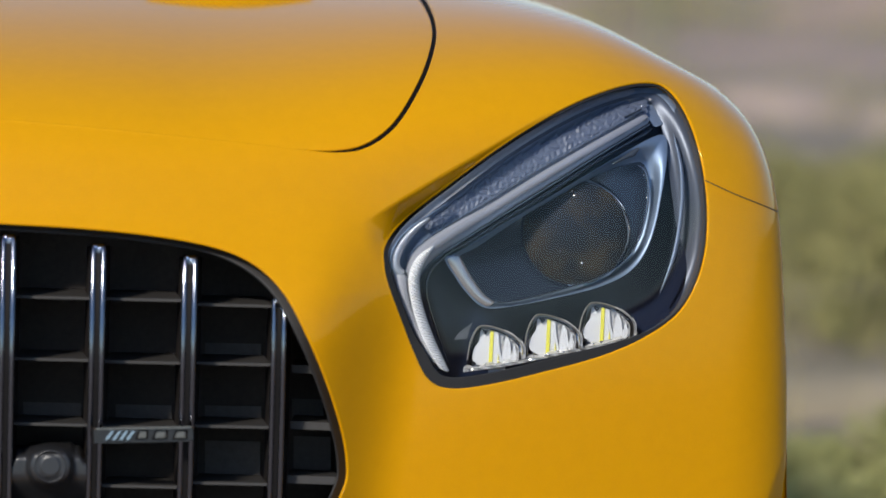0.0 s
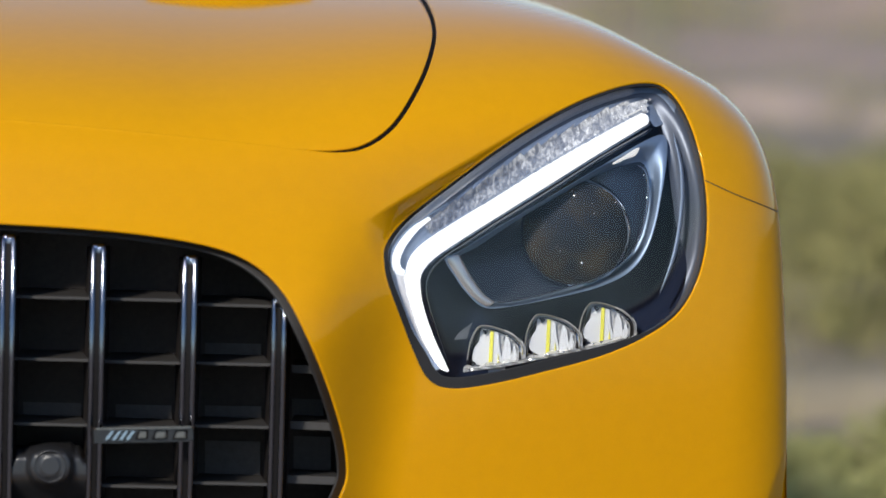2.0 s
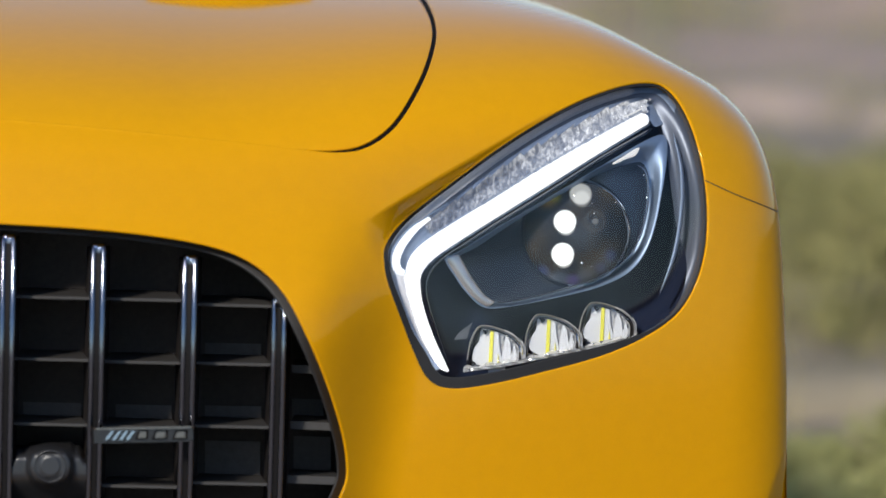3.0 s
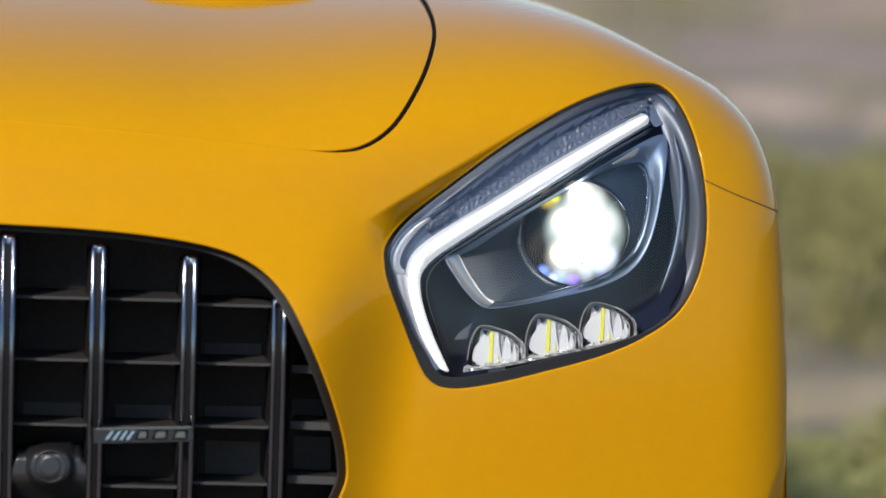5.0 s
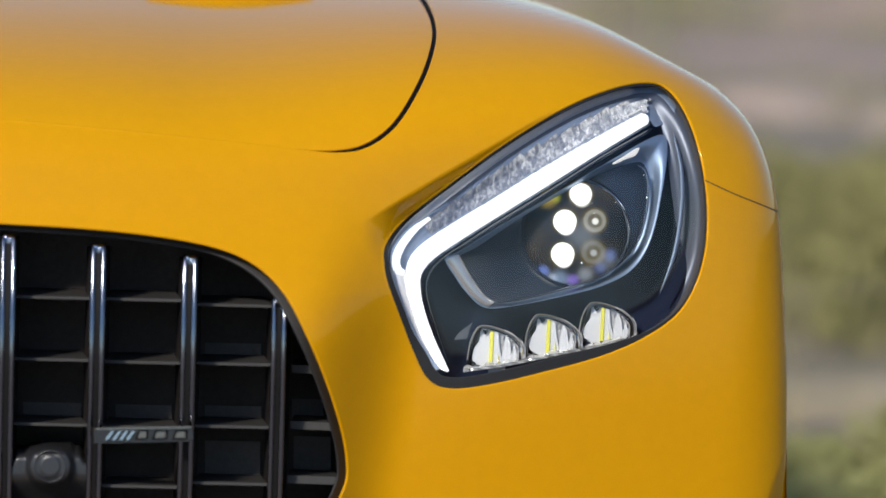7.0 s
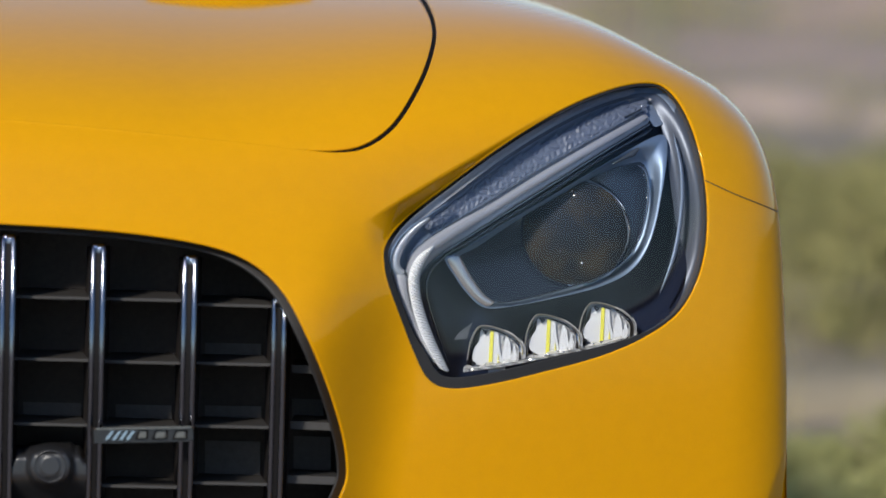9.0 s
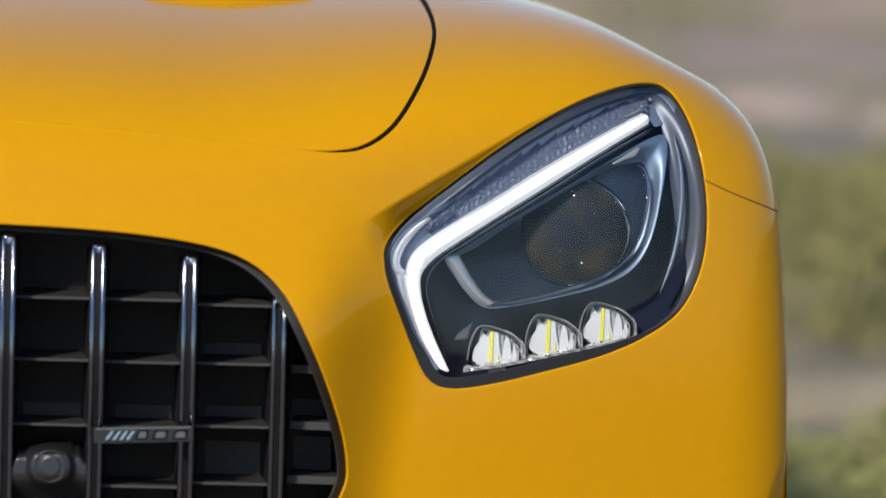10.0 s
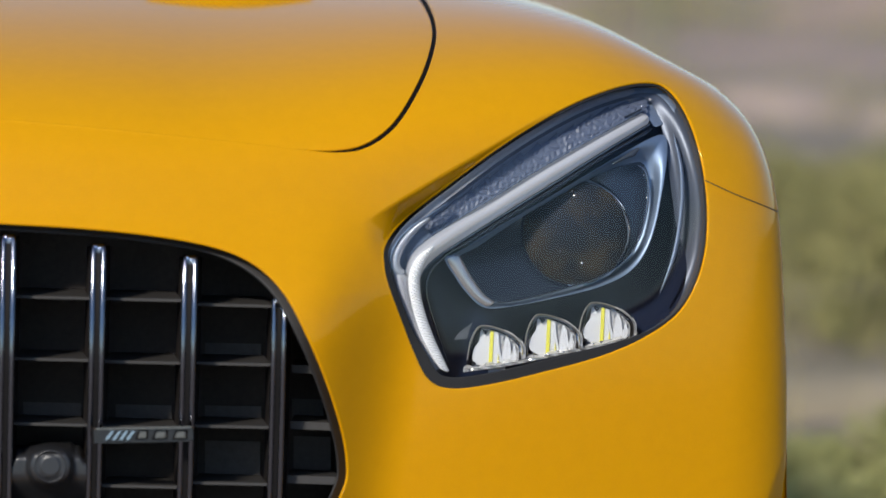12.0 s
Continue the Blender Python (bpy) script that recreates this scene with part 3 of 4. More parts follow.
def build_grille(car):
    g = part("grille", sheet(lambda a, b: grille_side(a, b) - 16, lambda a, b: nose(a, b * 0 + 520) + 0.13, (LEFT, 360, 640, 1000), 12.0), VOID, car, "black radiator grille with upright chrome fins")
    # inner frame that lines the opening
    part("grille_frame", sheet(lambda a, b: np.maximum(grille_side(a, b) - 13, -(grille_side(a, b) + 8)), lambda a, b: nose(a, b) + 0.016, (LEFT, 360, 640, 1000), 4.0, lip=3, deep=0.10), RUBBER, g)
    levels = {0: (527, 637, 752, 862), 1: (531, 642, 757, 862), 2: (541, 645, 756, 857), 3: (556, 655, 756, 851)}
    for k in range(len(FINS) - 1):
        row = levels.get(k - 2, levels[0])
        for b in row:
            x0, x1 = fin_x(FINS[k][0], b) + 14, fin_x(FINS[k + 1][0], b) - 14
            bm = bmesh.new()
            d = float(grille_depth(x0, b))
            c0, c1 = (x0, b - 6), (x1, b - 2)
            front = block(bm, [(x0, b - 4), (x1, b - 1), (x1, b + 4), (x0, b + 1)], d + 0.038, d + 0.045)
            # shelf running back and up from the front edge
            block(bm, [(x0 + 12, b - 19), (x1 - 12, b - 16), (x1, b - 1), (x0, b - 4)], np.array([d + 0.12, d + 0.12, d + 0.042, d + 0.042]), np.array([d + 0.124, d + 0.124, d + 0.046, d + 0.046]))
            part("slat", bm, SLAT, g)
    for x0, y0, x1, y1, da in ((516, 652, 560, 660, 0.045), (514, 752, 590, 760, 0.045), (508, 848, 600, 856, 0.045)):
        bm = bmesh.new()
        d = float(grille_depth(500.0, y0)) + da
        block(bm, [(x0, y0 - 6), (x1, y0 - 3), (x1 + 2, y1 + 3), (x0, y1)], d, d + 0.006)
        block(bm, [(x0 + 8, y0 - 18), (x1 - 10, y0 - 15), (x1, y0 - 3), (x0, y0 - 6)], np.array([d + 0.08, d + 0.08, d, d]), np.array([d + 0.084, d + 0.084, d + 0.004, d + 0.004]))
        part("slat", bm, SLAT, g)
    # paler patches behind and above the slats, painted where the backing is lit
    for x0, x1, y0, y1 in ((40, 142, 712, 750), (204, 303, 716, 752), (362, 462, 607, 642), (362, 462, 718, 752), (362, 460, 780, 848), (516, 572, 706, 748), (514, 585, 772, 846)):
        bm = bmesh.new()
        d = float(grille_depth((x0 + x1) / 2.0, y0)) + 0.115
        block(bm, [(x0, y0), (x1, y0 + 2), (x1, y1), (x0, y1)], d, d + 0.01)
        part("lit_patch", bm, LIT_BACKING, g)
    for a, top in FINS:
        # black web behind, chrome channel in front
        b = np.linspace(top + 4, 1000, 40)
        x = fin_x(a, b)
        d = grille_depth(a, 0.0) + lean(b) + 0.002
        web = np.stack([place(x - 9, b, d + 0.006), place(x - 17, b, d + 0.045), place(x - 22, b, d + 0.12), place(x + 22, b, d + 0.12), place(x + 17, b, d + 0.045), place(x + 9, b, d + 0.006)], 1)
        part("fin_web", grid_mesh(web, False), BLACK, g)
        prof = [(-13, 0.010), (-13, 0.003), (-11.5, 0.0006), (-8.5, 0.0), (-5.2, 0.0006), (-4.1, 0.0036), (3.7, 0.0036), (4.8, 0.0006), (8.5, 0.0), (11.5, 0.0006), (13, 0.003), (13, 0.010)]
        b = np.concatenate([top + np.array([0, 1.5, 4, 8, 14, 18]), np.linspace(top + 24, 1000, 40)])
        x = fin_x(a, b)
        d = grille_depth(a, 0.0) + lean(b) + 0.0025 * np.clip(1 - (b - top) / 8, 0, 1) ** 2
        cut_in = (b - top > 12)
        slant = (1.3 if top > 500 else 0.0) * np.clip(1 - (b - top) / 60, 0, 1)
        rows = [place(x + o * 1.08 * (0.8 + 0.2 * np.clip((b - top) / 10, 0, 1)), b + slant * (o + 8), d + (e if abs(o) > 4.2 else np.where(cut_in, e, 0.0006))) for o, e in prof]
        fin = part("fin", grid_mesh(np.stack(rows, 1)), FIN, g, "upright chrome grille fin with a dark centre groove")
        # small mirror cap added for the glint at the fin's top
        part("fin_glint", cap(fin_x(a, top) - 6, top + 6, 3.4, float(grille_depth(a, 0.0) + lean(top)) + 0.0002), GLINT_MIRROR, g)
        bb = np.linspace(top + 16, 1000, 30)
        xx = fin_x(a, bb)
        dd = grille_depth(a, 0.0) + 0.0022 + lean(bb)
        part("groove", grid_mesh(np.stack([place(xx - 4.4, bb, dd), place(xx + 4.0, bb, dd), place(xx + 4.0, bb, dd + 0.003), place(xx - 4.4, bb, dd + 0.003)], 1), False), GROOVE, g)
    build_badge(g)
    build_parking_camera(g)


BADGE = material("warm_chrome", (0.20, 0.165, 0.145), 0.2, 1.0, grain=0.1)


HOLDER_DARK = material("badge_black", (0.016, 0.015, 0.015), 0.3, grain=0.1)


def build_badge(g):
    d = float(grille_depth(250.0, 0.0)) - 0.006
    bm = bmesh.new()
    block(bm, [(162, 758), (342, 755), (343, 778), (336, 782), (164, 786)], d, d + 0.010, 0.02)
    part("badge_plate", bm, HOLDER_DARK, g, "narrow chrome badge plate with plain raised shapes")
    # lighter bar added for the highlight on the plate's top edge
    bm = bmesh.new()
    block(bm, [(163, 758), (342, 755), (342, 759), (164, 762)], d - 0.002, d, 0.05)
    part("badge_highlight", bm, BADGE, g)
    # slanted bars and three plain blocks
    for x in (188, 201, 213, 225):
        bm = bmesh.new()
        block(bm, [(x + 8, 763), (x + 14, 763), (x + 2, 780), (x - 4, 780)], d - 0.0025, d, 0.05)
        part("badge_bar", bm, CHROME, g)
    for x0, x1 in ((240, 262), (269, 297), (305, 332)):
        bm = bmesh.new()
        block(bm, [(x0 + 5, 762), (x1, 762), (x1 - 1, 778), (x0 - 2, 779)], d - 0.0035, d, 0.35)
        part("badge_block", bm, BADGE, g)


HOLDER = material("satin_black", (0.024, 0.024, 0.026), 0.33, grain=0.15, grain_scale=300)


def build_parking_camera(g):
    d = float(grille_depth(90.0, 0.0)) + 0.02
    # holder: rolled upper edge with a round boss for the lens
    a, v = np.meshgrid(np.linspace(20, 152, 56), np.linspace(0, 1, 26), indexing="ij")
    boss = smooth(46, 34, np.abs(a - 88))
    top = 788 - 6 * boss + 14 * smooth(30, 20, a) + 14 * smooth(138, 152, a)
    b = top + (905 - top) * v ** 1.4
    d_ = d + 0.004 + 0.05 * np.clip(1 - (b - top) / 26, 0, 1) ** 2.2 - 0.012 * smooth(45, 33, np.hypot(a - 88, b - 826)) + 0.03 * smooth(840, 905, b)
    part("parking_camera", grid_mesh(place(a, b, d_)), HOLDER, g, "round black parking camera in a plastic holder")
    # stepped round lens
    q = np.linspace(0, 2 * math.pi, 49)
    rows = [place(88 + np.cos(q) * r, 826 + np.sin(q) * r * 1.02, d + e - 0.003 + 0 * q) for r, e in ((31, 0.012), (29.5, -0.004), (27.5, -0.0065), (25.5, -0.005), (24.5, 0.003), (21.5, 0.003), (20.5, -0.004), (18.5, -0.0055), (12, -0.005), (0.1, -0.0048))]
    part("lens", grid_mesh(np.array(rows)), HOLDER, g)


# ---- headlamp ----
def lamp_base(a, b):
    return nose(a, b)


def corner_base(a, b):
    """The guide's inner corner and its leg stand closer behind the cover."""
    return lamp_base(a, b) - 0.010 * smooth(880, 740, a)


def cover_depth(a, b):
    s = np.clip(-lamp_side(a, b) / 60, 0, 1)
    return nose(a, b) + 0.010 - 0.010 * np.sqrt(np.clip(1 - (1 - s) ** 2, 0, 1))


GUIDE_OUT = [(1141, 196), (1060, 240), (960, 297), (870, 353), (800, 396), (752, 428), (726, 455), (717, 490), (724, 535), (746, 592), (779, 650)]
GUIDE_IN = [(1153, 216), (1070, 266), (968, 330), (880, 385), (818, 424), (772, 455), (748, 481), (744, 510), (752, 552), (771, 605), (793, 657)]
LEG_OUT = [(762, 432), (735, 458), (723, 490), (727, 533), (743, 588), (768, 638), (782, 656)]
LEG_IN = [(772, 440), (751, 466), (742, 496), (747, 535), (764, 588), (786, 638), (796, 660)]
tray_side = side_of(np.array([(1202, 178), (1188, 212), (1160, 226), (1146, 208), (1060, 254), (960, 313), (870, 369), (800, 410), (760, 442), (736, 468), (730, 500), (738, 545), (758, 598), (786, 653), (740, 660), (660, 480), (700, 360), (900, 220), (1080, 140), (1205, 140)], float))
HOOK_OUT = [(757, 383), (730, 401), (706, 428), (694, 455), (697, 482), (712, 490)]
HOOK_IN = [(764, 388), (740, 408), (718, 436), (708, 460), (710, 474), (718, 480)]
RIB_OUT = [(699, 478), (706, 510), (722, 555), (743, 600), (770, 643)]
RIB_IN = [(720, 488), (724, 520), (738, 565), (754, 605), (776, 647)]
TRIM_OUT = spline([(788, 458), (812, 446), (900, 392), (1000, 333), (1080, 285), (1150, 246), (1176, 241), (1181, 270), (1172, 340), (1152, 425), (1118, 478), (1060, 508), (980, 528), (900, 543), (856, 544), (826, 518), (806, 490)], closed=True)
TRIM_IN = spline([(810, 458), (850, 434), (930, 380), (1000, 340), (1070, 304), (1120, 288), (1140, 291), (1149, 320), (1147, 370), (1132, 425), (1102, 466), (1050, 496), (980, 518), (910, 534), (874, 535), (850, 515), (828, 485)], closed=True)
trim_out, trim_in = side_of(TRIM_OUT), side_of(TRIM_IN)
CUP = material("smoky_cup", (0.26, 0.26, 0.27), 0.25, 0.6, grain=0.3, grain_scale=300)
PROJ = (1019, 412, 96)


PLATE_D = float(skin(1019.0, 412.0)) + 0.052
PLATE_RISE = 0.012


def plate_depth(x, y):
    """The projector's inner face is domed towards the front."""
    t = min(1.0, math.hypot(x - PROJ[0], y - PROJ[1]) / PROJ[2])
    return PLATE_D - PLATE_RISE * math.sqrt(1 - t * t)


def on_plate(x, y):
    return place(x, y, plate_depth(x, y)).tolist()


GUIDE_M = lamp_material("light_guide", (0.44, 0.45, 0.50), 0.32, 0.25, 1.15, 1.5, amber_color=(1.0, 0.53, 0.01))
# whiter than the guide: sunlight on the leg is put into its colour
SUNLIT_LEG_M = lamp_material("sunlit_leg", (0.92, 0.92, 0.93), 0.3, 0.0, 1.15, 2.0, amber_color=(1.0, 0.46, 0.015))
CORE_M = lamp_material("light_core", (0.36, 0.37, 0.42), 0.3, 0.2, 2.4, 2.3, amber_color=(1.0, 0.77, 0.18))
HOOK_M = lamp_material("light_hook", (0.5, 0.53, 0.58), 0.25, 0.3, 1.0, 1.3, start=0.35, power=1.4, amber_color=(1.0, 0.40, 0.0))
REFLECTION_M = lamp_material("light_tail", (0.07, 0.08, 0.1), 0.3, 0.3, 0.8, 1.2, start=0.3, amber_color=(1.0, 0.48, 0.0))
RIB_M = lamp_material("rib_reflector", (0.8, 0.8, 0.83), 0.25, 0.1, 0.14, 0.9, start=0.4, amber_color=(1.0, 0.28, 0.01))
PRISM_M = lamp_material("prism_block", (0.135, 0.16, 0.225), 0.45, 0.0, 0.72, 1.7, start=0.6, shape=facet_glow, power=1.2, amber_color=(1.0, 0.33, 0.0))
DARK = (0.016, 0.018, 0.025)
WARM, COOL, GOLD, BLUE, VIOLET = (1, 0.98, 0.88), (0.86, 0.93, 1.0), (1.0, 0.72, 0.10), (0.25, 0.38, 1.0), (0.42, 0.25, 1.0)
# emitters of the projector: across, down, strength, level at which each starts
EMITTERS = ((1028, 343, 9.0, 0.05), (1000, 392, 14.0, 0.0), (996, 450, 14.0, 0.0), (1053, 391, 2.6, 0.06), (1050, 447, 1.3, 0.08))
# colour fringes of the lens's edge, painted as spots of glow: across, down, radius, colour, strength
SPLITS = ((970, 352, 26, GOLD, 1.1), (984, 350, 14, (0.8, 0.9, 0.05), 0.9), (962, 480, 17, BLUE, 1.6), (978, 492, 13, COOL, 1.0), (1014, 496, 17, VIOLET, 1.5), (990, 494, 26, (0.5, 0.7, 1.0), 1.1), (1036, 486, 22, COOL, 0.8), (1062, 474, 18, BLUE, 0.7), (1030, 418, 44, COOL, 0.5), (1076, 462, 30, COOL, 0.35), (1080, 452, 18, BLUE, 0.8))


def projector_spots():
    spots = []
    for x, y, k, start in EMITTERS:
        at = on_plate(x, y)
        tint = COOL if y > 420 and x > 1020 else WARM
        if k > 4:
            spots.append((at, 23 * U, 17 * U, tint, k, start, 0.6))
            spots.append((on_plate(x + 2, y + 9), 19 * U, 11 * U, tint, k * 0.5, start, 0.6))
        else:
            # seen off its axis: a ring round a small bright heart
            spots.append((at, 23 * U, 19 * U, tint, 0.42 * k, start, 0.6))
            spots.append((at, 16 * U, 11 * U, tint, -0.33 * k, start, 0.6))
            spots.append((on_plate(x + 1, y + 1), 8 * U, 4 * U, tint, 1.6 * k, start, 0.6))
        spots.append((at, 29 * U, 22 * U, GOLD, 0.40, 0.1, 0.5))
        # wider glow painted round each emitter and over the face, for full beam
        spots.append((on_plate(x + 8, y + 6), 48 * U, 20 * U, tint, 0.85, 0.42, 1.0))
    spots.append((on_plate(1036, 408), 84 * U, 62 * U, (0.80, 0.94, 0.84), 0.5, 0.42, 1.0))
    for x, y, r, tint, k in SPLITS:
        spots.append((on_plate(x, y), r * U, 2 * U, tint, k, 0.05, 0.45))
    return spots


PLATE_M = beam_material("projector_plate", DARK, projector_spots())


def build_headlamp(car):
    box = (670, 135, 1265, 700)
    lamp = part("headlamp", sheet(lambda a, b: lamp_side(a, b) + 2, lambda a, b: lamp_base(a, b) + 0.034 + 0.05 * smooth(0, 60, -lamp_side(a, b)), box, 7.0), HOUSING, car, "clear headlamp with white light guide and round projector")
    lit = {}
    part("seal", sheet(lambda a, b: np.maximum(lamp_side(a, b) - 1.0 - (1.2 + 2.8 * smooth(330, 450, b)) * smooth(1190, 1000, a), -(lamp_side(a, b) + 3 + 3 * smooth(430, 560, b) * smooth(1230, 1050, a) + 9 * smooth(575, 640, b))), lambda a, b: body_depth(a, b) + 0.001 + 0.004 * smooth(1120, 1220, a) + 0.002 * smooth(430, 340, b), box, 3.0, lip=1.5, deep=0.03), RUBBER, lamp)
    cover = part("lens_cover", sheet(lambda a, b: lamp_side(a, b) + 5, cover_depth, box, 5.0), COVER, lamp, "clear curved lens cover")
    cover.visible_shadow = False
    # inner rim behind the cover; its blue-grey stands in for sky mirrored by the cover
    part("inner_rim", sheet(lambda a, b: np.maximum(lamp_side(a, b) + 4, -(lamp_side(a, b) + 8 + 50 * smooth(1130, 1215, a) * smooth(580, 300, b) + 16 * smooth(480, 380, b))), lambda a, b: lamp_base(a, b) + 0.024 + 0.02 * smooth(10, 55, -lamp_side(a, b)), box, 4.0), material("sky_tint_rim", (0.12, 0.14, 0.185), 0.4, 0.35, grain=0.1), lamp)
    # grey band along the top and the outer side, painted for sky mirrored in the cover's rim
    part("cover_edge", sheet(lambda a, b: np.maximum(lamp_side(a, b) + 4, -(lamp_side(a, b) + 18)) + 60 * smooth(470, 560, b) + 60 * smooth(1110, 1180, a), lambda a, b: lamp_base(a, b) + 0.013 + 0.006 * smooth(4, 15, -lamp_side(a, b)), box, 3.0), material("cover_sheen_grey", (0.38, 0.385, 0.41), 0.35, grain=0.1), lamp, "grey band painted for the sky mirrored in the cover rim")
    # satin sheet added behind the prisms and the outer light line, blue-grey for reflected sky
    part("tray", sheet(lambda a, b: np.maximum(tray_side(a, b), lamp_side(a, b) + 6), lambda a, b: lamp_base(a, b) + 0.040 - 0.018 * smooth(40, 8, -lamp_side(a, b)), box, 4.0), SKY_TINT, lamp, "satin sheet behind the prisms, blue-grey for reflected sky")
    lit["guide"] = [part("light_guide", bar(GUIDE_OUT, GUIDE_IN, corner_base, 0.034, 0.010, n=420, m=26, rib=0.02, ribs=110, flute=0.07), GUIDE_M, lamp, "clear light guide bent round the projector"),
                    part("light_guide_leg", bar(LEG_OUT, LEG_IN, corner_base, 0.021, 0.004, n=330, m=12, rib=0.55, ribs=46, blunt=0.02, blunt_start=0.2), SUNLIT_LEG_M, lamp, "ribbed lower leg of the light guide, whitened as if sunlit")]
    go, gi = np.array(GUIDE_OUT, float), np.array(GUIDE_IN, float)
    lit["guide"].append(part("light_core", bar((go * 0.78 + gi * 0.22)[:9], (go * 0.26 + gi * 0.74)[:9], corner_base, 0.0255, 0.0025, n=160, m=8, blunt=0.05), CORE_M, lamp))
    lit["hook"] = [part("light_hook", bar(HOOK_OUT, HOOK_IN, corner_base, 0.024, 0.005, n=140, m=8, rib=0.1, ribs=60), HOOK_M, lamp)]
    lit["hook"].append(part("rib_reflector", bar(RIB_OUT, RIB_IN, corner_base, 0.024, 0.003, n=330, m=6, rib=0.6, ribs=66), RIB_M, lamp, "finely ribbed silver reflector"))
    # glowing bars added in place of the guide's reflections beside it
    lit["hook"].append(part("light_tail", bar([(1084, 289), (1104, 277), (1122, 265), (1133, 261)], [(1086, 292), (1108, 282), (1124, 276), (1131, 266)], lamp_base, 0.030, 0.002, n=40, m=6), REFLECTION_M, lamp))
    lit["hook"].append(part("light_tail", bar([(1104, 206), (1120, 199), (1136, 191)], [(1105, 208), (1121, 202), (1136, 194)], lamp_base, 0.030, 0.002, n=40, m=6), REFLECTION_M, lamp))
    # bright moulded lines along the flange
    ro = np.array(RIB_OUT, float)
    part("flange_line", bar(ro - np.array([2.4, 0]), ro - np.array([0.4, 0]), corner_base, 0.021, 0.0012, n=80, m=5), TRIM, lamp)
    part("flange_line", bar([(792, 358), (752, 384), (724, 402), (700, 430), (690, 458), (693, 480)], [(793, 360), (754, 386), (727, 404), (703, 431), (693, 458), (696, 479)], corner_base, 0.021, 0.0012, n=80, m=5), TRIM, lamp)
    # pale bar added in place of a curved reflection on the cover
    part("bezel_line", bar([(1190, 236), (1203, 300), (1203, 370), (1190, 450), (1166, 520)], [(1195, 236), (1210, 300), (1211, 370), (1197, 452), (1170, 522)], lamp_base, 0.022, 0.002, n=80, m=7, blunt=0.3), SKY_TINT, lamp)
    # polished channel below the guide
    part("channel", bar([(1160, 222), (1070, 272), (970, 336), (880, 391), (820, 429), (778, 458), (757, 484), (752, 512), (760, 552), (778, 605), (797, 657)], [(1150, 236), (1070, 282), (976, 343), (888, 398), (830, 434), (784, 462), (763, 487), (757, 514), (764, 552), (781, 605), (799, 658)], lamp_base, 0.04, 0.003, n=90, m=6), DARKCHROME, lamp)
    for line, shift in ((go[:8], -2.2), (gi[:8], 2.2)):
        part("guide_edge", bar(line + np.array([shift * 0.4, shift - 0.8]), line + np.array([shift * 0.4, shift + 0.8]), lamp_base, 0.024, 0.0012, n=120, m=5), TRIM, lamp)
    build_prisms(lamp, lit)
    build_projector(lamp, lit)
    build_cups(lamp)
    return lit


def build_prisms(lamp, lit):
    # cut-glass cells in a row along the guide, each with a pointed tooth at its top and small pillows below
    rng = random.Random(7)
    lit["prism"] = []
    cells = 13
    top = resample(spline([(752, 392), (798, 358), (831, 336), (896, 292), (959, 252), (1020, 219), (1076, 191), (1112, 178), (1150, 176)]), cells + 1)
    low = resample(spline([(764, 420), (814, 392), (874, 354), (944, 310), (1014, 270), (1060, 243), (1144, 200)]), cells + 1)
    for k in range(cells):
        tip = top[k + 1]
        base = float(lamp_base(*tip))
        # mirror facets added for the glints along the teeth
        part("prism_glint", facet(tip[0], tip[1], rng.uniform(0.42, 0.65), base + 0.024), GLINT_MIRROR, lamp)
        if k % 2:
            part("prism_glint", facet(tip[0] + 1, tip[1] + 7, 0.4, base + 0.024), GLINT_MIRROR, lamp)
        m, n = 7, 9
        P = np.zeros((m, n, 3))
        for i in range(m):
            for q in range(n):
                t, h = i / (m - 1) * 0.985, q / (n - 1)
                p0, p1 = top[k] * (1 - t) + top[k + 1] * t, low[k] * (1 - t) + low[k + 1] * t
                # the tooth rises towards the cell's outer end
                p0 = p0 + np.array([0, 9.0 * (1 - t) ** 0.7 - 3.0])
                c = p0 * (1 - h) + p1 * h + (h - 0.5) * np.array([5.0, 0]) + np.array([2.2 * math.sin(q * 2.1 + k), 0.0])
                inner = 0 < i < m - 1 and 0 < q < n - 1
                if inner:
                    c = c + np.array([rng.uniform(-1.4, 1.4), rng.uniform(-1.4, 1.4)])
                pillow = 0.0006 * math.cos(math.pi * i) * math.cos(math.pi * q)
                P[i, q] = place(c[0], c[1], float(lamp_base(*c)) + 0.032 + (pillow + rng.uniform(-0.0004, 0.0004) if inner else 0.0006))
        quads = grid_mesh(P, False)
        bm = bmesh.new()
        bm.from_mesh(quads)
        bmesh.ops.triangulate(bm, faces=bm.faces[:])
        bmesh.ops.split_edges(bm, edges=bm.edges[:])
        lit["prism"].append(part("prism", bm, PRISM_M, lamp))
    # more mirror facets, added for stray glints on the cut glass
    for x, y in ((924, 311), (892, 337), (800, 400), (864, 362), (1104, 219), (1122, 208), (786, 385)):
        part("prism_glint", facet(x, y, 0.6, float(lamp_base(x, y)) + 0.023), GLINT_MIRROR, lamp)


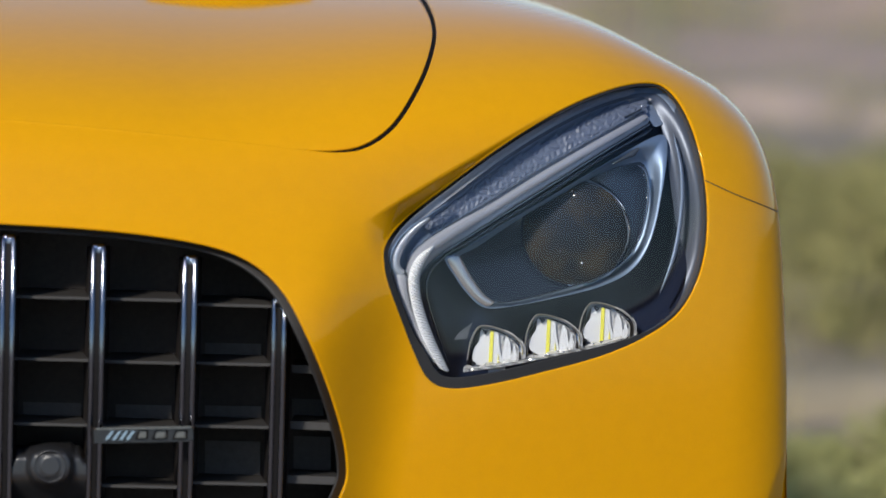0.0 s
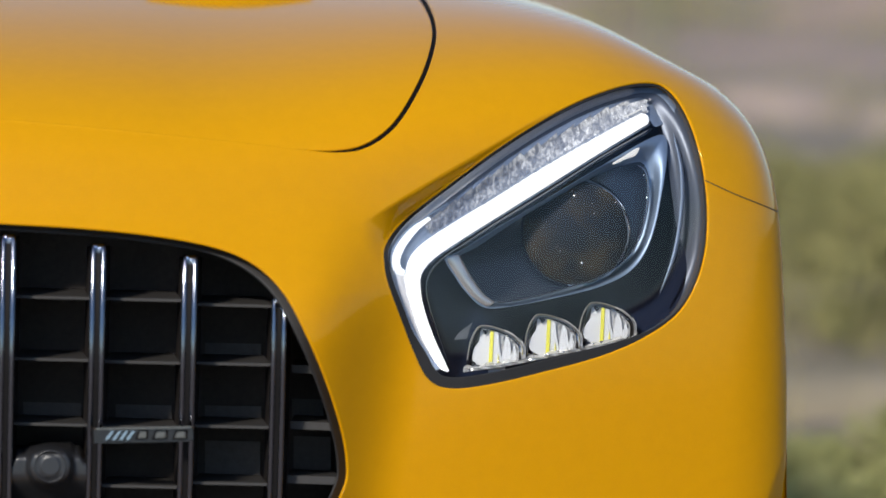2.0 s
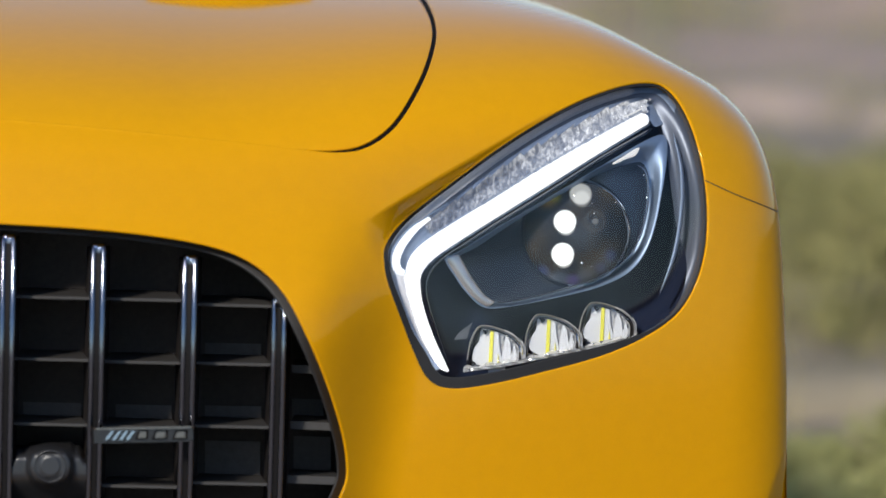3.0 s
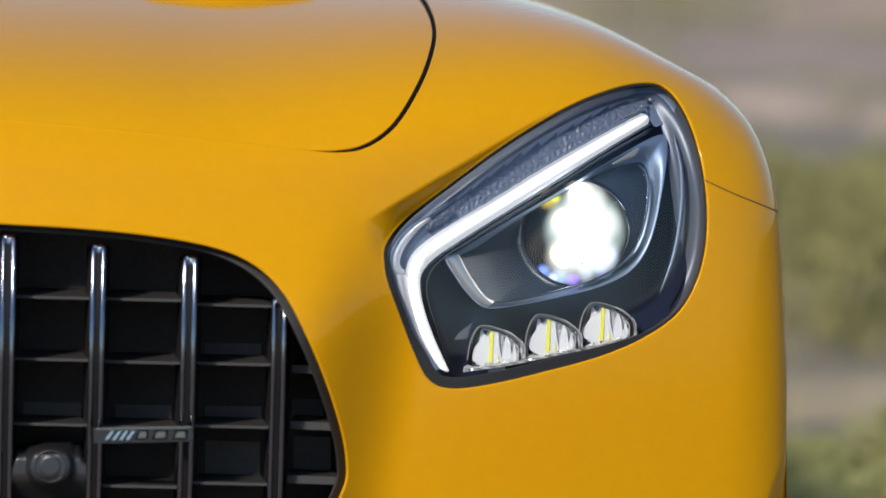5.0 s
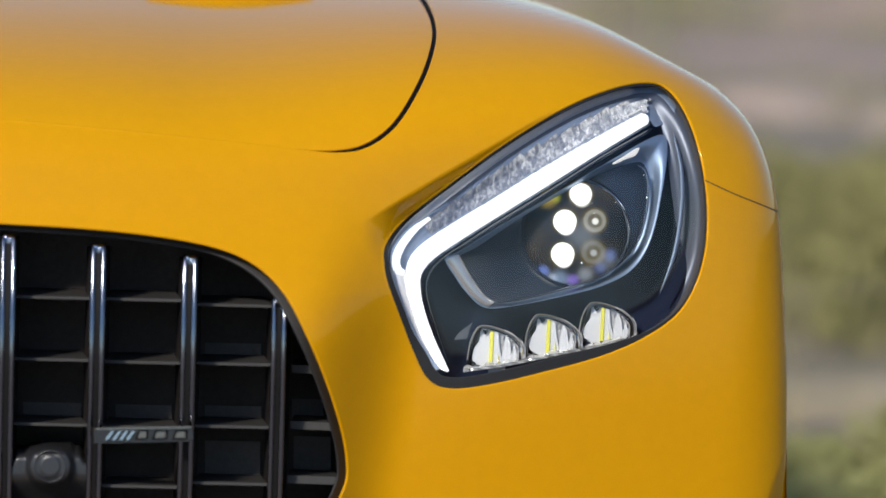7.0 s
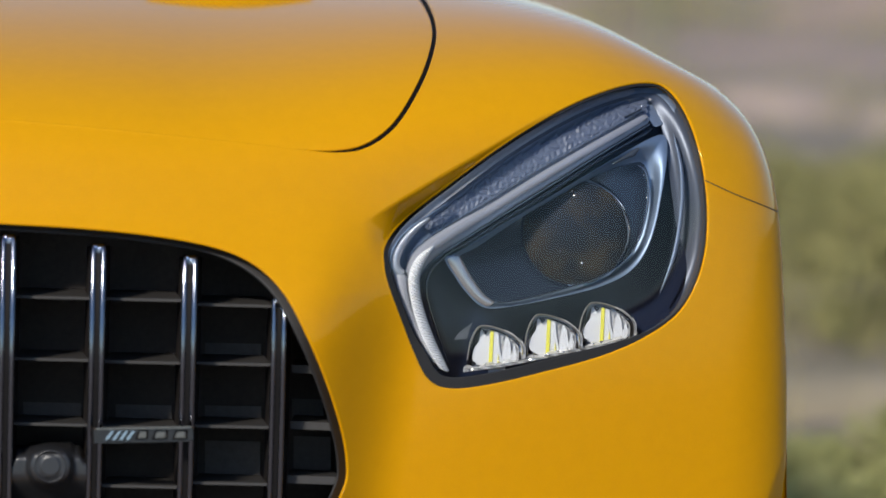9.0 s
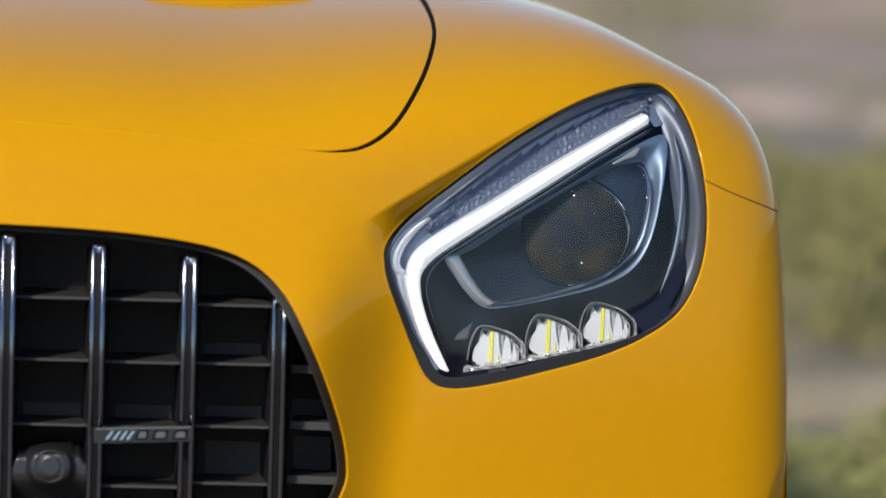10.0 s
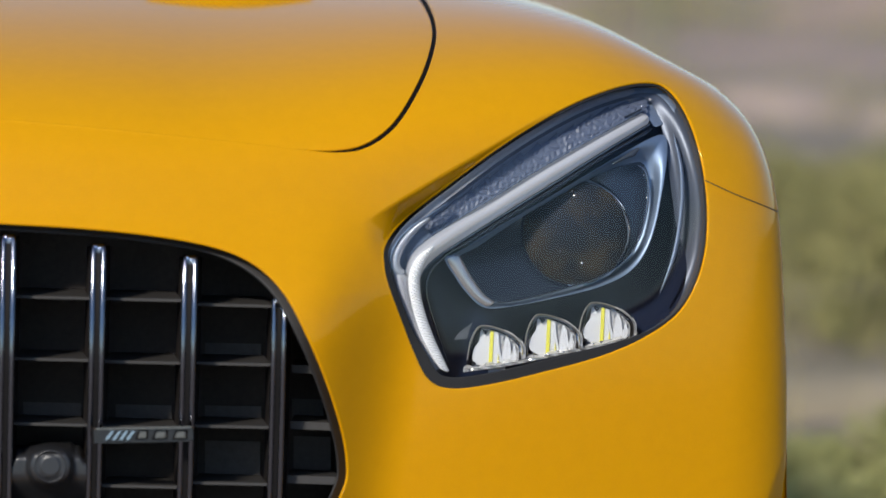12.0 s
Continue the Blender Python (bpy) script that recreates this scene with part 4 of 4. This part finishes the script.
def build_projector(lamp, lit):
    box = (780, 230, 1190, 555)
    part("trim_ring", sheet(lambda a, b: np.maximum(trim_out(a, b), -trim_in(a, b)), lambda a, b: lamp_base(a, b) + 0.036 + 0.011 * smooth(0, 1, -trim_out(a, b) / (np.abs(trim_out(a, b)) + np.abs(trim_in(a, b)) + 1e-6)), box, 2.5, lip=0.6, deep=0.012), TRIM, lamp, "satin silver trim ring round the projector")
    # lighter than the ring: the light mirrored here is put into its colour
    part("trim_blade", bar([(788, 457), (806, 489), (826, 517), (842, 532), (862, 545)], [(812, 449), (832, 486), (852, 515), (864, 527), (878, 536)], lamp_base, 0.037, 0.0015, n=60, m=12, blunt=0.03), material("lit_trim", (0.55, 0.52, 0.50), 0.16, 0.7, grain=0.1), lamp, "curved end of the trim ring, coloured as if lit")
    # thin chrome bar added for the highlight along the ring's inner edge
    part("bright_edge", bar([(1128, 291), (1142, 300), (1149, 330), (1146, 372), (1133, 425), (1104, 466), (1052, 496), (980, 518), (912, 534), (876, 536)], [(1127, 294), (1139, 303), (1145, 330), (1142, 372), (1129, 424), (1101, 463), (1050, 493), (979, 515), (911, 531), (876, 533)], lamp_base, 0.034, 0.002, n=70, m=6), CHROME, lamp)
    # bowl: fine steps from the ring down to the lens
    cx, cy, r = PROJ
    d = PLATE_D
    rim = resample(TRIM_IN, 97)
    ang = np.arctan2(rim[:, 1] - cy, rim[:, 0] - cx)
    rows = []
    for i, t in enumerate(np.linspace(0, 1, 41)):
        a = rim[:, 0] * (1 - t) + (cx + np.cos(ang) * (r + 2)) * t
        b = rim[:, 1] * (1 - t) + (cy + np.sin(ang) * (r + 2)) * t
        rows.append(place(a, b, (lamp_base(rim[:, 0], rim[:, 1]) + 0.046) * (1 - t) + (d + 0.004) * t + 0.0005 * (i % 2)))
    part("bowl", grid_mesh(np.array(rows)), material("bowl_black", (0.016, 0.025, 0.048), 0.3, grain=0.1), lamp)
    lit["beam"] = [part("beam_plate", disc(cx, cy, r, d, PLATE_RISE, 64, 20), PLATE_M, lamp)]
    lens = part("projector_lens", disc(cx, cy, r, d - 0.003, 0.016, 64, 18), LENS, lamp, "round glass projector lens")
    lens.visible_shadow = False


def build_cups(lamp):
    """Three reflectors under clear domes; white shards, cut to the camera's view, stand in for mirrored sky."""
    shards = (([(-30, 2), (-24, -40), (-4, -62), (22, -55), (44, -40), (50, -26), (50, -6), (10, 4)], FROST, 0.0175, 0.019),
              ([(-34, -5), (-37, -17), (-30, -30), (-24, -38), (-22, -55), (-15, -61), (-10, -57), (-6, -60), (-7, 6), (-20, 4)], SKY_WHITE, 0.014, 0.016),
              ([(-2, 6), (-1, -40), (1, -58), (7, -59), (9, -30), (13, -10), (12, 4)], SKY_WHITE, 0.013, 0.016),
              ([(14, 3), (13, -12), (17, -35), (21, -52), (27, -35), (29, -15), (25, 0)], SKY_WHITE, 0.012, 0.016),
              ([(28, -1), (28, -12), (34, -33), (38, -18), (36, -4)], SKY_WHITE, 0.010, 0.014),
              ([(37, -6), (39, -25), (46, -40), (52, -28), (52, -10)], FROST, 0.010, 0.014),
              ([(14, -40), (18, -58), (30, -52), (42, -42), (36, -36), (28, -38), (21, -54)], FROST, 0.015, 0.017),
              ([(-9, 6), (-3, 6), (0, -52), (-2, -60), (-6, -55)], PHOSPHOR, 0.0115, 0.0135),
              ([(5, 3), (9, 2), (7, -17)], PHOSPHOR, 0.0105, 0.0125),
              ([(-21, -63), (-8, -63), (-9, -54), (-14, -49), (-18, -55)], GLOSS, 0.0105, 0.0125))
    edge = np.array([(-49, 5), (-46, -22), (-41, -45), (-32, -62), (-22, -69), (-1, -67), (26, -57), (46, -42), (53, -28), (53, -8)], float)
    for cx, cy in ((874, 645), (975, 625), (1071, 604)):
        c0 = np.array([cx, cy], float)
        d = float(lamp_base(cx, cy - 30)) + 0.026
        line = spline(edge, 6) + c0
        mid = np.array([cx + 2, cy - 6.0])
        # dark cup behind
        rows = [place(*(mid + (line - mid) * t).T, d + 0.008 + 0.022 * math.sqrt(1 - t * t)) for t in np.linspace(1, 0, 9)]
        part("reflector", grid_mesh(np.array(rows)), CUP, lamp, "round reflector cup behind white plates for mirrored sky")
        for loop, mat, f0, f1 in shards:
            p = np.array(loop, float) * np.array([1.08, 1.06]) + c0
            bm = bmesh.new()
            tilt = 0.00012 * (p[:, 1] - cy + 30) + 0.00006 * (p[:, 0] - cx)
            block(bm, p, d + f0 - tilt * 0.6, d + f1 - tilt * 0.6)
            part("phosphor" if mat is PHOSPHOR else "shard", bm, mat, lamp)
        # round LED base in front of the shards
        q = np.linspace(0, 2 * math.pi, 25)
        rows = [place(cx + 5 + np.cos(q) * r, cy + 4 + h + np.sin(q) * r * 0.28 - 0.16 * np.cos(q) * r, d + 0.006 + e + 0 * q) for r, h, e in ((15, 9, 0.0), (15, -1, 0.0), (13.5, -2.5, 0.0006), (0.1, -2.5, 0.001))]
        part("led_base", grid_mesh(np.array(rows)), FROST, lamp)
        # pale bar added for the bright outline of the dome
        part("dome_edge", bar(line[3:-3], mid + (line[3:-3] - mid) * 0.988, lambda a, b: 0 * a + d, 0.006, 0.0008, n=60, m=5), FROST, lamp)
        rows = [place(*(mid + (line - mid) * t).T, d + 0.008 - 0.018 * math.sqrt(1 - t * t)) for t in np.linspace(1, 0, 10)]
        dome = part("dome", grid_mesh(np.array(rows)), DOME, lamp, "clear dome over the reflector")
        dome.visible_shadow = False
        # blade of the housing beside the dome
        if cx > 900:
            continue
        bm = bmesh.new()
        block(bm, np.array([(-71, -43), (-62, -56), (-37, -74), (-43, -62), (-47, -45)], float) + c0, d + 0.010, d + 0.014)
        part("side_blade", bm, material("blade_grey", (0.07, 0.075, 0.09), 0.4, grain=0.2), lamp)
    # mirror facets added as sun glints, turned to flash at the camera
    for x, y, r, off in ((836, 655, 4.5, 0.012), (938, 637, 4.5, 0.012), (1013, 338, 2.4, 0.016), (1017, 346, 2.4, 0.016), (992, 444, 3.0, 0.016), (985, 437, 2.2, 0.016), (1030, 466, 4.0, 0.016), (1047, 472, 2.0, 0.034),
                         (1052, 378, 2.0, 0.016), (1048, 360, 1.8, 0.016), (1090, 358, 2.0, 0.016), (1136, 187, 2.4, 0.03), (1145, 350, 3.0, 0.03), (1140, 310, 2.6, 0.03)):
        d = float(lamp_base(x, y)) + off
        part("bead", facet(x, y, r * 0.52, d), GLINT_MIRROR, lamp)
    # small caps and facets strewn along the strip to imitate its glitter
    glitter = random.Random(21)
    for _ in range(34):
        t = glitter.random()
        x, y = 822 + 300 * t, 657 - 58 * t - glitter.uniform(-1, 7)
        r = glitter.uniform(0.8, 2.0)
        part("bead", cap(x, y, r, float(lamp_base(x, y)) + 0.012, 8) if r > 1.1 else facet(x, y, 1.1, float(lamp_base(x, y)) + 0.012), GLINT_MIRROR, lamp)
    # strip below the cups, pale and mottled in colour to imitate glitter
    s = spline([(820, 656), (880, 648), (940, 637), (1000, 624), (1060, 612), (1130, 595)], 6)
    bm = bmesh.new()
    prev = None
    for i, (a, b) in enumerate(s):
        d = float(lamp_base(a, b)) + 0.026
        w = 6 + 3.0 * math.sin(i * 1.7)
        ring = [bm.verts.new(p) for p in (place(a, b - w, d + 0.006), place(a, b - w * 0.3, d - 0.002 * (i % 2)), place(a, b + 3, d), place(a, b + 4, d + 0.01))]
        if prev:
            for j in range(3):
                bm.faces.new([prev[j], prev[j + 1], ring[j + 1], ring[j]])
        prev = ring
    part("base_strip", bm, material("painted_glitter", (0.8, 0.8, 0.8), 0.2, 0.35, grain=0.5, grain_scale=900, bump=0.8), lamp)


build_landscape()
car = tagged(new("car"), "bright yellow sports car nose with chrome-finned grille", "car")
build_body(car)
build_grille(car)
LIT = build_headlamp(car)


def motions():
    # levels of the lamp by the second: (white, amber); lit parts shift back for white and up for amber, to key the glow
    guide = [(0, 0, 0), (0.5, 0.0, 0), (0.6, 0.05, 0), (0.7, 0.14, 0), (0.8, 0.26, 0), (0.9, 0.42, 0), (1.0, 0.62, 0), (1.1, 0.76, 0), (1.2, 0.85, 0), (1.4, 0.95, 0), (1.6, 1, 0), (3.2, 1, 0), (3.6, 0.85, 0), (4.0, 0.5, 0), (4.8, 0.43, 0),
             (5.4, 0.45, 0), (5.8, 0.6, 0), (6.0, 0.78, 0), (6.4, 0.92, 0), (6.8, 1, 0), (7.3, 1, 0), (7.7, 0.3, 0), (7.9, 0, 0), (8.5, 0, 0), (8.6, 0, 1), (8.9, 0, 1), (8.97, 0, 0), (9.5, 0, 0), (9.6, 0.05, 0), (9.7, 0.13, 0), (9.8, 0.25, 0), (9.9, 0.36, 0),
             (10.0, 0.51, 0), (10.2, 0.82, 0), (10.5, 1, 0), (11.2, 0.98, 0), (11.4, 0.88, 0), (11.6, 0.66, 0), (11.8, 0.28, 0), (12.0, 0.1, 0)]
    beam = [(0, 0), (2.9, 0), (2.97, 0.03), (3.0, 0.08), (3.1, 0.24), (3.2, 0.42), (3.5, 0.75), (3.9, 1), (5.4, 1), (5.6, 0.9), (5.8, 0.75), (6.0, 0.6), (6.2, 0.48), (6.4, 0.4), (6.6, 0.33), (6.8, 0.27), (7.0, 0.18), (7.2, 0.11), (7.4, 0.06), (7.6, 0), (12, 0)]
    for group in ("guide", "hook", "prism"):
        for ob in LIT[group]:
            walk(ob, [(t, pose(0, w * THROW, m * THROW)) for t, w, m in guide])
    for ob in LIT["beam"]:
        walk(ob, [(t, pose(0, w * THROW, 0)) for t, w in beam])


motions()
